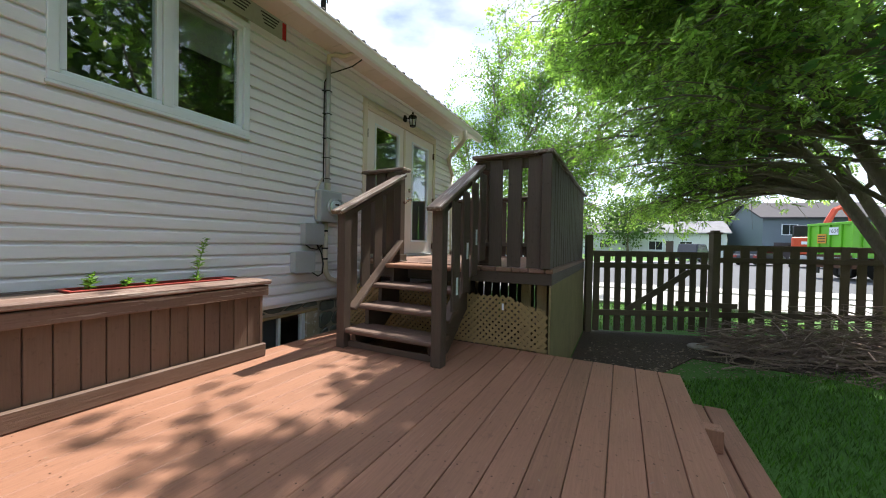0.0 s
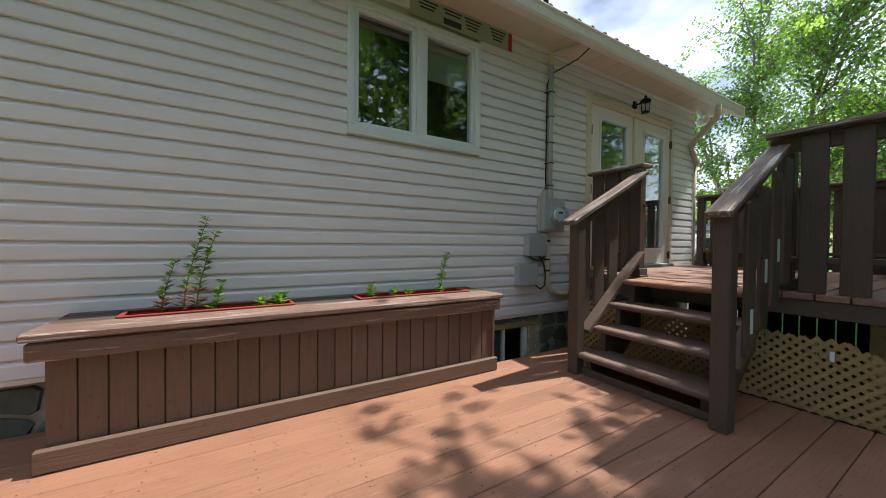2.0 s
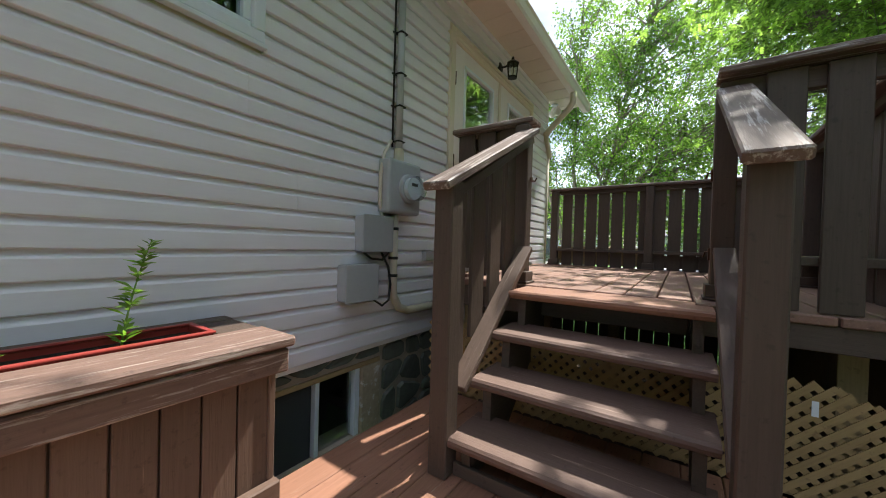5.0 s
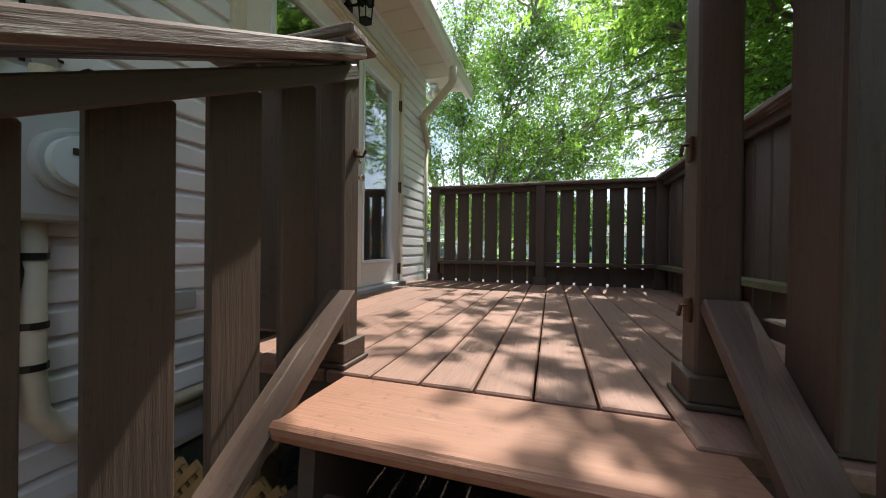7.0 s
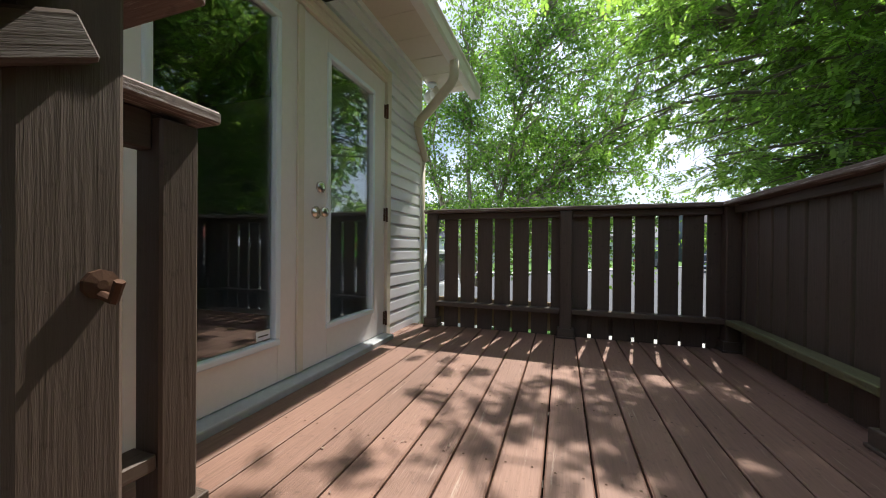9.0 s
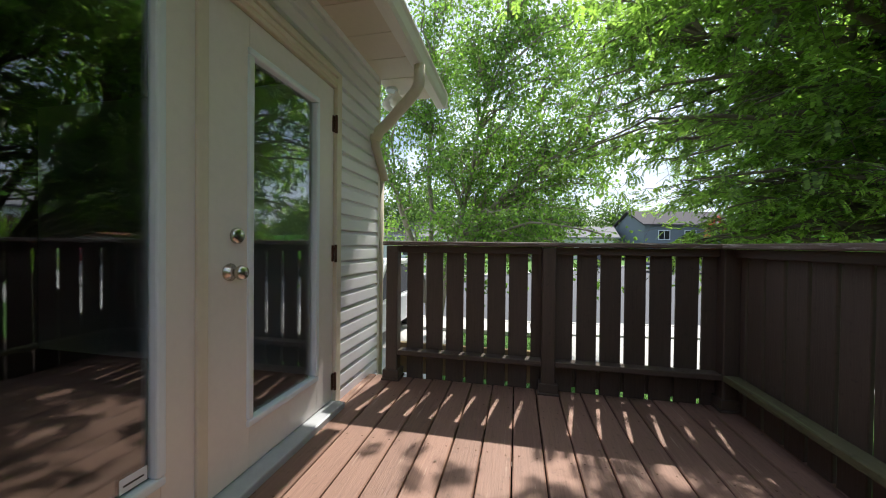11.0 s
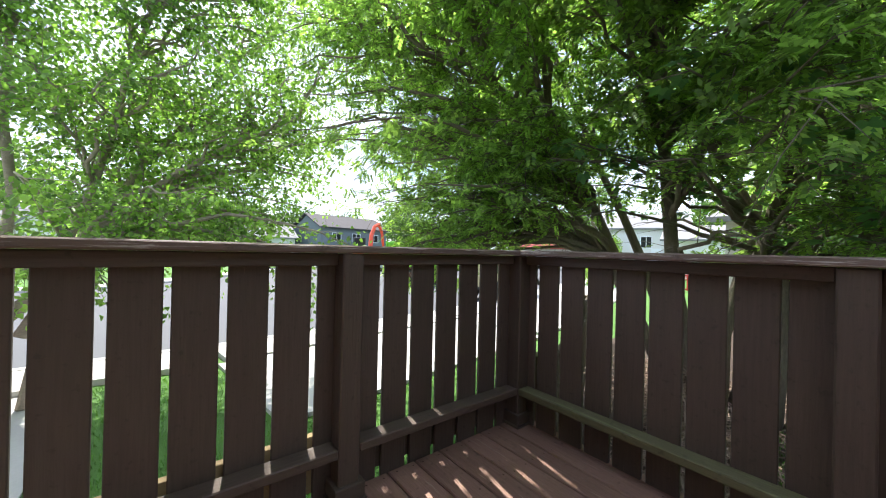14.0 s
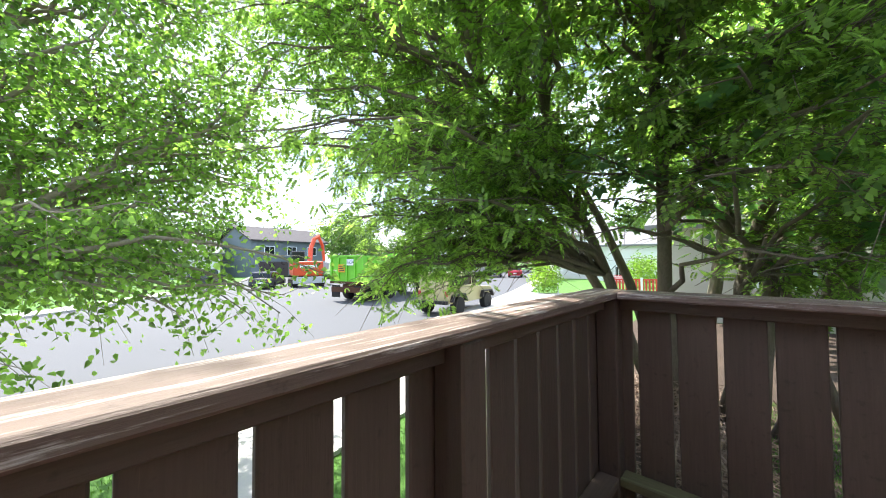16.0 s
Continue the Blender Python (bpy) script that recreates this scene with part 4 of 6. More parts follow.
add_lathe(bm, [(0.016, 0), (0.016, 0.006), (0.005, 0.008)], Matrix.Translation((0.866, 3.845, 1.40)) @ pose(0, 0, 0, 0, 90, 0), 10)
add_tube(bm, [(0.868, 3.845, 1.39), (0.895, 3.843, 1.385), (0.905, 3.843, 1.405)], 0.005, 6)
part("hook", bm, RUST, rt, "small rusty hook")

# ---- planter ----
pl = thing("planter_box", "long brown wooden planter box against the siding", "planter")
PY_0, PY_1, PFX = -0.165, 2.355, 0.475
n_b = 24
wdt = (PY_1 - PY_0) / n_b
for k in range(n_b):
    slat("front_board", PFX - 0.014, PFX, PY_0 + wdt * k + 0.0028, PY_0 + wdt * (k + 1) - 0.0028, 0.05, 0.53, PLANT, pl, 0.003)
boxpart("backing", 0.06, PFX - 0.0145, PY_0 + 0.02, PY_1 - 0.02, 0.0, 0.54, RAIL["y"], pl)
for y in (PY_0 - 0.002, PY_1 - 0.016):
    boxpart("end_panel", 0.05, PFX - 0.022, y, y + 0.018, 0.0, 0.54, PLANT["z"], pl)
slat("corner_trim", PFX - 0.020, PFX + 0.010, PY_1 - 0.004, PY_1 + 0.020, 0.105, 0.50, PLANT, pl)
slat("base_trim", PFX + 0.002, PFX + 0.040, PY_0 - 0.03, PY_1 + 0.03, 0.002, 0.105, PLANT, pl, 0.006)
slat("base_trim", 0.06, PFX, PY_1 + 0.003, PY_1 + 0.03, 0.002, 0.105, PLANT, pl, 0.006)
slat("fascia", PFX + 0.012, PFX + 0.05, PY_0 - 0.045, PY_1 + 0.045, 0.495, 0.577, PCAP, pl, 0.006)
slat("fascia", 0.06, PFX + 0.010, PY_1 + 0.012, PY_1 + 0.045, 0.495, 0.577, PCAP, pl, 0.006)
slat("cap_board", 0.315, PFX + 0.068, PY_0 - 0.06, PY_1 + 0.06, 0.586, 0.622, PCAP, pl, 0.008)
slat("back_board", 0.025, 0.10, PY_0 - 0.05, PY_1 + 0.05, 0.590, 0.624, RAIL, pl, 0.006)
for a, b in ((PY_0 - 0.05, 0.03), (0.89, 1.30), (2.255, PY_1 + 0.05)):
    slat("cross_board", 0.103, 0.312, a, b, 0.588, 0.618, RAIL, pl, 0.004)


def tray(y0, y1):
    t = thing("flower_tray", "long red plastic flower tray with soil and weeds", "flower tray", "flower trays")
    bm = bmesh.new()
    add_box(bm, 0.115, 0.122, y0, y1, 0.545, 0.622)
    add_box(bm, 0.293, 0.300, y0, y1, 0.545, 0.622)
    add_box(bm, 0.122, 0.293, y0, y0 + 0.007, 0.545, 0.622)
    add_box(bm, 0.122, 0.293, y1 - 0.007, y1, 0.545, 0.622)
    part("body", bm, REDP, t)
    bm = bmesh.new()
    for a in ((0.104, 0.126, y0 - 0.011, y1 + 0.011), (0.289, 0.311, y0 - 0.011, y1 + 0.011), (0.127, 0.288, y0 - 0.011, y0 + 0.011), (0.127, 0.288, y1 - 0.011, y1 + 0.011)):
        add_box(bm, *a, 0.6225, 0.632, 0.004)
    part("rim", bm, REDP, t)
    boxpart("soil", 0.123, 0.292, y0 + 0.008, y1 - 0.008, 0.555, 0.602, SOIL, t, "dry dark soil")


tray(0.045, 0.875)
tray(1.315, 2.24)


def mesh_np(name, verts, faces, material, parent=None, label=""):
    me = bpy.data.meshes.new(name)
    verts, faces = np.asarray(verts, np.float32), np.asarray(faces, np.int32)
    me.vertices.add(len(verts))
    me.vertices.foreach_set("co", verts.ravel())
    k = faces.shape[1]
    me.loops.add(faces.size)
    me.loops.foreach_set("vertex_index", faces.ravel())
    me.polygons.add(len(faces))
    me.polygons.foreach_set("loop_start", np.arange(len(faces), dtype=np.int32) * k)
    me.update(calc_edges=True)
    me.materials.append(material)
    return place(new(name, me), parent, label)


def frames(d, roll):
    """Side and normal vectors for unit directions d, rolled by given angles."""
    up = np.tile(np.array([0.0, 0.0, 1.0]), (len(d), 1))
    up[np.abs(d[:, 2]) > 0.95] = (1, 0, 0)
    s = np.cross(d, up)
    s /= np.linalg.norm(s, axis=1, keepdims=True)
    nrm = np.cross(s, d)
    c, k = np.cos(roll)[:, None], np.sin(roll)[:, None]
    return s * c + nrm * k, nrm * c - s * k


def leaf_quads(p, d, s, nrm, length, width, cup=0.25):
    """Kite-shaped leaves: base p, direction d, side s."""
    L, W_ = length[:, None], width[:, None]
    a, tip = p, p + d * L - nrm * L * cup * 0.3
    mid = p + d * L * 0.45
    b, c = mid + s * W_ / 2 + nrm * W_ * cup, mid - s * W_ / 2 + nrm * W_ * cup
    n = len(p)
    v = np.stack([a, b, tip, c], 1).reshape(-1, 3)
    i = np.arange(n)[:, None] * 4
    return v, i + np.array([[0, 1, 2, 3]])


def leaf_ovals(p, d, s, nrm, length, width, cup=0.18):
    """Oval pointed leaves folded along the midrib, each of two halves."""
    L, W_ = length[:, None], width[:, None]
    low, high, tip = p + d * L * 0.28, p + d * L * 0.66, p + d * L - nrm * L * 0.08
    out = [p]
    for sd in (1, -1):
        out += [low + s * W_ * 0.5 * sd + nrm * W_ * cup, high + s * W_ * 0.36 * sd + nrm * W_ * cup * 0.7]
    v = np.stack(out + [tip], 1).reshape(-1, 3)
    i = np.arange(len(p))[:, None] * 6
    return v, np.concatenate([i + np.array([[0, 1, 2, 5]]), i + np.array([[0, 5, 4, 3]])])


def weed(y, x, h, seed, red=False):
    r = np.random.RandomState(seed)
    t = thing("weed", "tall green weed growing out of the planter" if h > 0.2 else "small green weed seedling in the planter", "weed", "weeds")
    pts = [(x + 0.02 * math.sin(k) * h, y + 0.22 * h * (k / 5) ** 1.5, 0.61 + h * k / 5) for k in range(6)]
    bm = bmesh.new()
    add_tube(bm, pts, 0.004, 6, 0.0015)
    part("stem", bm, WEED, t)
    n = int(30 + 160 * h)
    k = r.rand(n) ** 0.9
    P_ = np.array(pts)
    idx = np.minimum((k * 5).astype(int), 4)
    f = (k * 5 - idx)[:, None]
    p = P_[idx] * (1 - f) + P_[idx + 1] * f
    a = r.rand(n) * 6.283
    d = np.stack([np.cos(a), np.sin(a), 0.15 + 0.6 * r.rand(n)], 1)
    d /= np.linalg.norm(d, axis=1, keepdims=True)
    s, nr = frames(d, r.randn(n) * 0.4)
    v, f4 = leaf_quads(p, d, s, nr, (0.028 + 0.045 * r.rand(n)) * (1.15 - 0.5 * k), 0.010 + 0.012 * r.rand(n))
    low = k < (0.25 if red else -1)
    mesh_np("leaves", v, f4[~low], WEED, t)
    if low.any():
        mesh_np("leaves", v, f4[low], WEEDRED, t, "reddish lower leaves")


for y, x, h, sd, rd in ((0.20, 0.18, 0.30, 1, True), (0.30, 0.2, 0.55, 2, True), (0.36, 0.17, 0.48, 3, True), (0.46, 0.2, 0.17, 4, False), (0.70, 0.2, 0.06, 5, False), (0.78, 0.22, 0.08, 6, False), (0.82, 0.19, 0.07, 9, False), (1.42, 0.2, 0.10, 7, False), (1.60, 0.2, 0.05, 8, False), (1.72, 0.21, 0.05, 10, False), (2.02, 0.2, 0.34, 11, False)):
    weed(y, x, h, sd, rd)

# ---- ground, street ----
gr = bmesh.new()
N_G = 60
grid = {}
for i in range(N_G + 1):
    for k in range(N_G + 1):
        u, v = (i / N_G * 2 - 1), (k / N_G * 2 - 1)
        gx, gy = 3 + 500 * u * abs(u) ** 2, 6 + 500 * v * abs(v) ** 2
        grid[i, k] = gr.verts.new((gx, gy, GROUND))
for i in range(N_G):
    for k in range(N_G):
        gr.faces.new((grid[i, k], grid[i + 1, k], grid[i + 1, k + 1], grid[i, k + 1]))
tagged(part("ground", gr, LAWN), "mown green lawn around the house", "lawn", kind="structure")


def sheet(name, poly, z0, z1, material, label, category):
    bm = bmesh.new()
    add_prism(bm, poly, "z", z0, z1)
    bmesh.ops.triangulate(bm, faces=[f for f in bm.faces if len(f.verts) > 4])
    return tagged(part(name, bm, material), label, category, kind="structure")


NEAR = [(-60, 14.2), (1.5, 14.0), (8, 14.9), (16, 17.0), (23, 19.4), (70, 38)]
FARL = [(70, 47), (34, 31.5), (27, 36), (24, 48), (23, 62), (20, 62), (13, 45.2), (1.2, 30.4), (-2, 27.6), (-60, 24)]
sheet("road", NEAR + FARL, GROUND, GROUND + 0.012, ASPHALT, "pale grey sunlit asphalt street", "street")


def strip(line, w, z1, name, material, label, category):
    t = thing(name, label, category, kind="structure")
    for (ax, ay), (bx_, by) in zip(line, line[1:]):
        d = Vector((bx_ - ax, by - ay, 0))
        s = Vector((-d.y, d.x, 0)).normalized() * w
        bm = bmesh.new()
        add_prism(bm, [(ax, ay), (bx_, by), (bx_ + s.x, by + s.y), (ax + s.x, ay + s.y)], "z", GROUND, z1)
        part("slab", bm, material, t)


strip([(p[0], p[1] - 0.02) for p in NEAR], -0.16, GROUND + 0.11, "kerb", CONCRETE, "concrete kerb along the lawn", "kerb")
strip([(p[0], p[1] - 0.19) for p in NEAR], -1.15, GROUND + 0.10, "pavement", CONCRETE, "pale concrete pavement beside the street", "pavement")
strip([(p[0], p[1] - 1.36) for p in NEAR[1:5]], -2.9, GROUND + 0.06, "parking_strip", CONCRETE, "pale gravelled concrete parking strip along the street", "parking strip")
strip(FARL[4:], -0.2, GROUND + 0.12, "kerb", CONCRETE, "far concrete kerb of the street", "kerb")
strip([(p[0], p[1] + 0.21) for p in FARL[6:]], -1.4, GROUND + 0.11, "pavement", CONCRETE, "pale concrete pavement across the street", "pavement")
strip([(-3.2, 14.1), (-3.2, 4)], 3.0, GROUND + 0.02, "driveway", CONCRETE, "concrete driveway beside the house", "driveway")
sheet("soil_bed", [(2.56, 3.9), (3.3, 4.6), (3.9, 5.8), (5.25, 5.75), (6.6, 4.4), (16.8, 3.6), (16.8, 9.6), (8.4, 9.6), (4.3, 7.2), (2.56, 6.7)], GROUND, GROUND + 0.015, DIRT, "bare mulched soil along the fence", "soil")

# grass blades
R = np.random.RandomState(5)
n = 52000
gx, gy = 3.55 + 5.0 * R.rand(n) ** 1.25, 0.6 + 6.6 * R.rand(n)
keep = ~((gy > 4.55 + 0.72 * (gx - 3.3)) & (gy > 3.5)) & ~((gx < 3.77) & (gy < 3.56))
more = 26000
gx = np.r_[gx[keep], -3.0 + 9.0 * R.rand(more)]
gy = np.r_[gy[keep], 6.9 + 5.6 * R.rand(more)]
ok = ~((gx > 2.5) & (gy < 6.6 + 0.46 * (gx - 2.4)) & (gy > 6.0)) & ~((gx < -0.2) & (gy < 14) & (gx < -0.2))
gx, gy = gx[ok], gy[ok]
n = len(gx)
hgt, a = 0.03 + 0.05 * R.rand(n), R.rand(n) * 6.283
base = np.stack([gx, gy, np.full(n, GROUND)], 1)
d = np.stack([np.cos(a) * 0.45, np.sin(a) * 0.45, np.ones(n)], 1)
d /= np.linalg.norm(d, axis=1, keepdims=True)
s, nr = frames(d, R.rand(n) * 6.28)
v, f4 = leaf_quads(base, d, s, nr, hgt, 0.006 + 0.005 * R.rand(n), 0.1)
tagged(mesh_np("grass", v, f4, BLADE), "short green grass blades of the lawn", "grass", kind="stuff")

# ---- picket fence and gate ----
FA, FD = Vector((2.66, 6.60, 0)), Vector((math.cos(radians(25)), math.sin(radians(25)), 0))
FR = pose(0, 0, 0, 0, 0, 25)


def fence_board(name, u0, u1, off, th, z0, z1, parent, axis, tilt=0.0):
    c = FA + FD * ((u0 + u1) / 2) + Vector((-FD.y, FD.x, 0)) * off
    return piece(name, (u1 - u0, th, z1 - z0), FENCE[axis], parent, Matrix.Translation((c.x, c.y, (z0 + z1) / 2)) @ FR @ pose(0, 0, 0, 0, tilt, 0), 0.004)


gate = thing("fence_gate", "weathered brown picket gate with a diagonal brace", "gate")
fence_board("gate_post", -0.10, 0.0, 0.0, 0.10, GROUND, 1.12, gate, "z")
fence_board("top_rail", 0.02, 1.83, 0.02, 0.035, 0.78, 0.87, gate, "x")
fence_board("rail", 0.02, 1.83, -0.03, 0.035, 0.60, 0.68, gate, "x")
fence_board("rail", 0.02, 1.83, -0.03, 0.035, -0.16, -0.07, gate, "x")
for k in range(11):
    u = 0.03 + 0.168 * k
    fence_board("picket", u, u + 0.098, 0.0, 0.02, GROUND + 0.05 + rng.uniform(-0.02, 0.02), 0.84, gate, "z", rng.uniform(-0.4, 0.4))
fence_board("brace", 0.45, 1.62, -0.031, 0.03, 0.20, 0.29, gate, "x", -33)
fence_board("latch_board", 1.30, 2.25, -0.055, 0.02, 0.0, 0.08, gate, "x", 1.5)
fn = thing("picket_fence", "weathered brown wooden picket fence by the lawn", "fence")
fence_board("fence_post", 1.86, 1.975, 0.0, 0.11, GROUND, 1.16, fn, "z")
fence_board("post_cap", 1.84, 1.995, 0.0, 0.15, 1.161, 1.19, fn, "x")
fence_board("post_cap", 1.87, 1.965, 0.0, 0.095, 1.191, 1.22, fn, "x")
L_F = 7.4
fence_board("top_rail", 1.98, L_F, 0.02, 0.035, 0.90, 0.99, fn, "x")
fence_board("rail", 1.98, L_F, -0.03, 0.035, 0.71, 0.79, fn, "x")
fence_board("rail", 1.98, L_F, -0.03, 0.035, -0.16, -0.07, fn, "x")
u = 2.06
while u < L_F - 0.15:
    fence_board("picket", u, u + 0.142, 0.0, 0.02, GROUND + 0.04, 0.96, fn, "z", rng.uniform(-0.3, 0.3))
    u += 0.255
fence_board("fence_post", 4.6, 4.7, 0.04, 0.10, GROUND, 1.0, fn, "z")
fence_board("fence_post", L_F, L_F + 0.1, 0.0, 0.10, GROUND, 1.05, fn, "z")

# brush pile
bp = thing("brush_pile", "heap of dead brown branches beside the fence", "brush pile")
bm = bmesh.new()
for k in range(1250):
    u = rng.uniform(0, 1)
    w = rng.gauss(0, 0.30 + 0.45 * u)
    c = Vector((4.35 + 4.2 * u, 6.3 + 1.15 * u + w * 0.9, GROUND + 0.02 + 0.75 * max(0, 1 - abs(w) * 1.3) * rng.random() * math.sin(math.pi * min(1, u * 0.9 + 0.12))))
    a, ln_ = rng.gauss(0.35, 0.7), rng.uniform(0.3, 1.1)
    dv = Vector((math.cos(a), math.sin(a), rng.gauss(0, 0.16))) * ln_ / 2
    bend = Vector((rng.gauss(0, 0.05), rng.gauss(0, 0.05), rng.gauss(0, 0.04)))
    p0, p1 = c - dv, c + dv
    p0.z, p1.z = max(p0.z, GROUND + 0.01), max(p1.z, GROUND + 0.01)
    if k % 5 == 0:
        one = bmesh.new()
        add_tube(one, [p0, p0.lerp(c + bend, 0.5), c + bend, p1], rng.uniform(0.008, 0.018), 6, 0.004)
        part("branch", one, TWIG, bp)
    else:
        add_tube(bm, [p0, c + bend, p1], rng.uniform(0.003, 0.010), 4, 0.002)
tagged(part("brushwood", bm, TWIG, bp), kind="stuff")
for px, py, sz in ((4.05, 6.35, 0.10), (4.55, 6.55, 0.07), (5.0, 6.3, 0.06)):
    bm = bmesh.new()
    bmesh.ops.create_icosphere(bm, subdivisions=2, radius=sz)
    for vtx in bm.verts:
        vtx.co = Vector((vtx.co.x * 1.4, vtx.co.y, vtx.co.z * 0.55)) * (1 + 0.25 * noise.noise(vtx.co * 9))
    ob = tagged(part("rock", bm, surface("garden_rock", (0.3, 0.27, 0.23), rough=0.9, var=0.4, bump=0.8)), "grey garden stone lying on the soil", "rock", "garden stones")
    ob.location = (px, py, GROUND + 0.03)


# ---- trees ----
def curve_pts(a, b, sag, n=7, wob=0.0, r=rng):
    a, b = Vector(a), Vector(b)
    out = []
    for k in range(n):
        t = k / (n - 1)
        p = a.lerp(b, t) + Vector((0, 0, sag * 4 * t * (1 - t)))
        if 0 < k < n - 1 and wob:
            p += Vector((r.gauss(0, wob), r.gauss(0, wob), r.gauss(0, wob)))
        out.append(p)
    return out


def grow(tree, stems, ends, twigs, twig_len, bark, seed, sag, stem_r, lift=0.55):
    """Stems, limbs to the given ends, twigs on the limbs. Returns twig starts and ends."""
    r = random.Random(seed)
    bm = bmesh.new()
    lines = []
    for a, b, s_ in stems:
        pts = curve_pts(a, b, s_, 9, 0.05, r)
        lines.append(pts)
        add_tube(bm, pts, stem_r * r.uniform(0.8, 1.1), 9, stem_r * 0.2)
    part("trunk", bm, bark, tree, smooth=True)
    bm = bmesh.new()
    tw = []
    for e in ends:
        e = Vector(e)
        best = min(((p - e).length + max(0, p.z - e.z + 0.4) * 1.2 + 0.4 * k, i, k) for i, l in enumerate(lines) for k, p in enumerate(l) if k >= 2)
        p0 = lines[best[1]][best[2]]
        pts = curve_pts(p0, e, sag * (e - p0).length, 8, 0.06, r)
        add_tube(bm, pts, 0.012 + 0.009 * (e - p0).length, 6, 0.006)
        for k in range(twigs):
            t = 0.25 + 0.75 * (k + r.random()) / twigs
            q = t * 7
            i = min(int(q), 6)
            s0 = pts[i].lerp(pts[i + 1], q - i)
            along = (pts[i + 1] - pts[i]).normalized()
            dv = (along * 0.8 + Vector((r.gauss(0, 0.8), r.gauss(0, 0.8), r.gauss(-0.1, lift)))).normalized() * twig_len * r.uniform(0.6, 1.25)
            e0 = s0 + dv + Vector((0, 0, -0.18 * dv.length))
            add_tube(bm, [s0, s0 + dv * 0.5, e0], 0.006, 4, 0.002)
            tw.append((s0, e0))
    part("branchwork", bm, bark, tree, smooth=True)
    return np.array([[*a, *b] for a, b in tw])


def along_twigs(tw, per, r, spread):
    k = np.repeat(np.arange(len(tw)), per)
    t = (0.1 + 0.95 * r.rand(len(k)))[:, None]
    p = tw[k, :3] * (1 - t) + tw[k, 3:] * t + r.randn(len(k), 3) * spread
    ax = tw[k, 3:] - tw[k, :3]
    ax /= np.linalg.norm(ax, axis=1, keepdims=True)
    d = ax * 0.5 + r.randn(len(k), 3) * 0.65 + np.array([0, 0, -0.28])
    return p, d / np.linalg.norm(d, axis=1, keepdims=True)


def pinnate(p, d, r, pairs=5, length=0.165):
    """Feathery leaves: pairs of leaflets along a midrib, and one at its tip."""
    s, nr = frames(d, r.randn(len(p)) * 0.5)
    L = length * (0.75 + 0.5 * r.rand(len(p)))[:, None]
    vs, fs, off = [], [], 0
    for k in range(pairs + 1):
        t = 0.22 + 0.78 * k / pairs
        q = p + d * L * t - nr * L * 0.25 * t * t
        for sd in ((1, -1) if k < pairs else (0,)):
            dd = d * (0.45 if sd else 1.0) + s * sd * 0.9 - nr * 0.12
            dd /= np.linalg.norm(dd, axis=1, keepdims=True)
            ss = np.cross(nr, dd)
            v, f = leaf_quads(q, dd, ss, nr, L[:, 0] * 0.40, L[:, 0] * 0.20, 0.2)
            vs.append(v)
            fs.append(f + off)
            off += len(v)
    return np.concatenate(vs), np.concatenate(fs)


def shell(n, c, rad, r, lo=0.45):
    out = []
    while len(out) < n:
        v = Vector((r.gauss(0, 1), r.gauss(0, 1), r.gauss(0, 1))).normalized() * r.uniform(lo, 1.0)
        out.append(Vector((c[0] + v.x * rad[0], c[1] + v.y * rad[1], c[2] + v.z * rad[2])))
    return out


rt_ = random.Random(11)
rowan = thing("rowan_tree", "many-stemmed rowan tree with feathery green leaves", "tree")
B0 = Vector((6.9, 6.6, GROUND))
stems = [(B0 + Vector((-0.1, 0.55, 0)), (3.4, 9.0, 4.4), 1.15), (B0 + Vector((0.0, 0.35, 0)), (3.8, 6.8, 5.6), 0.5), (B0 + Vector((0.1, -0.1, 0)), (5.4, 5.2, 6.2), 0.4),
         (B0 + Vector((0.1, -0.5, 0)), (6.8, 5.6, 7.0), 0.1), (B0 + Vector((0.3, 0.1, 0)), (8.7, 5.9, 6.6), 0.3), (B0 + Vector((0.1, 0.3, 0)), (5.8, 9.4, 6.4), 0.3),
         (B0 + Vector((0.2, -0.7, 0)), (7.4, 4.4, 5.5), 0.2), (B0 + Vector((-0.1, 0.5, 0)), (4.6, 10.8, 4.2), 1.5)]
ends = [e for e in shell(110, (5.6, 8.0, 4.3), (4.2, 4.6, 3.2), rt_) if e.z > 1.75]
for count, lo, hi in ((12, (1.5, 4.8, 4.4), (3.2, 9.0, 6.2)), (16, (2.6, 3.0, 4.3), (5.0, 6.0, 6.6)), (18, (3.2, 9.0, 2.3), (5.4, 12.2, 3.8)),
                      (22, (1.9, 9.0, 2.9), (3.3, 11.6, 6.6)), (8, (2.6, 2.6, 4.3), (4.2, 4.6, 5.8)), (20, (2.7, 8.2, 3.2), (4.6, 12.0, 6.4)),
                      (14, (3.3, 4.8, 2.4), (5.0, 8.0, 3.6)), (10, (4.0, 3.8, 1.9), (6.2, 5.4, 4.0)), (26, (3.8, 6.6, 3.0), (6.3, 9.2, 5.6)), (14, (3.7, 4.9, 3.2), (5.2, 6.4, 5.0)),
                      (12, (4.9, 4.4, 1.7), (7.2, 5.9, 3.2)), (20, (2.9, 8.3, 1.5), (4.3, 10.6, 2.8)), (12, (3.4, 7.4, 1.9), (5.6, 10.2, 3.0)),
                      # This row: limbs mostly out of view, added to shade decks and block sky.
                      (46, (2.5, 4.4, 5.3), (4.4, 6.9, 6.7)), (26, (2.2, 5.6, 3.9), (3.2, 7.6, 5.2)), (64, (2.6, 1.8, 5.8), (6.0, 6.0, 7.6)), (10, (1.4, 6.8, 4.5), (2.2, 8.0, 5.4))):
    ends += [Vector([rt_.uniform(u, w) for u, w in zip(lo, hi)]) for _ in range(count)]
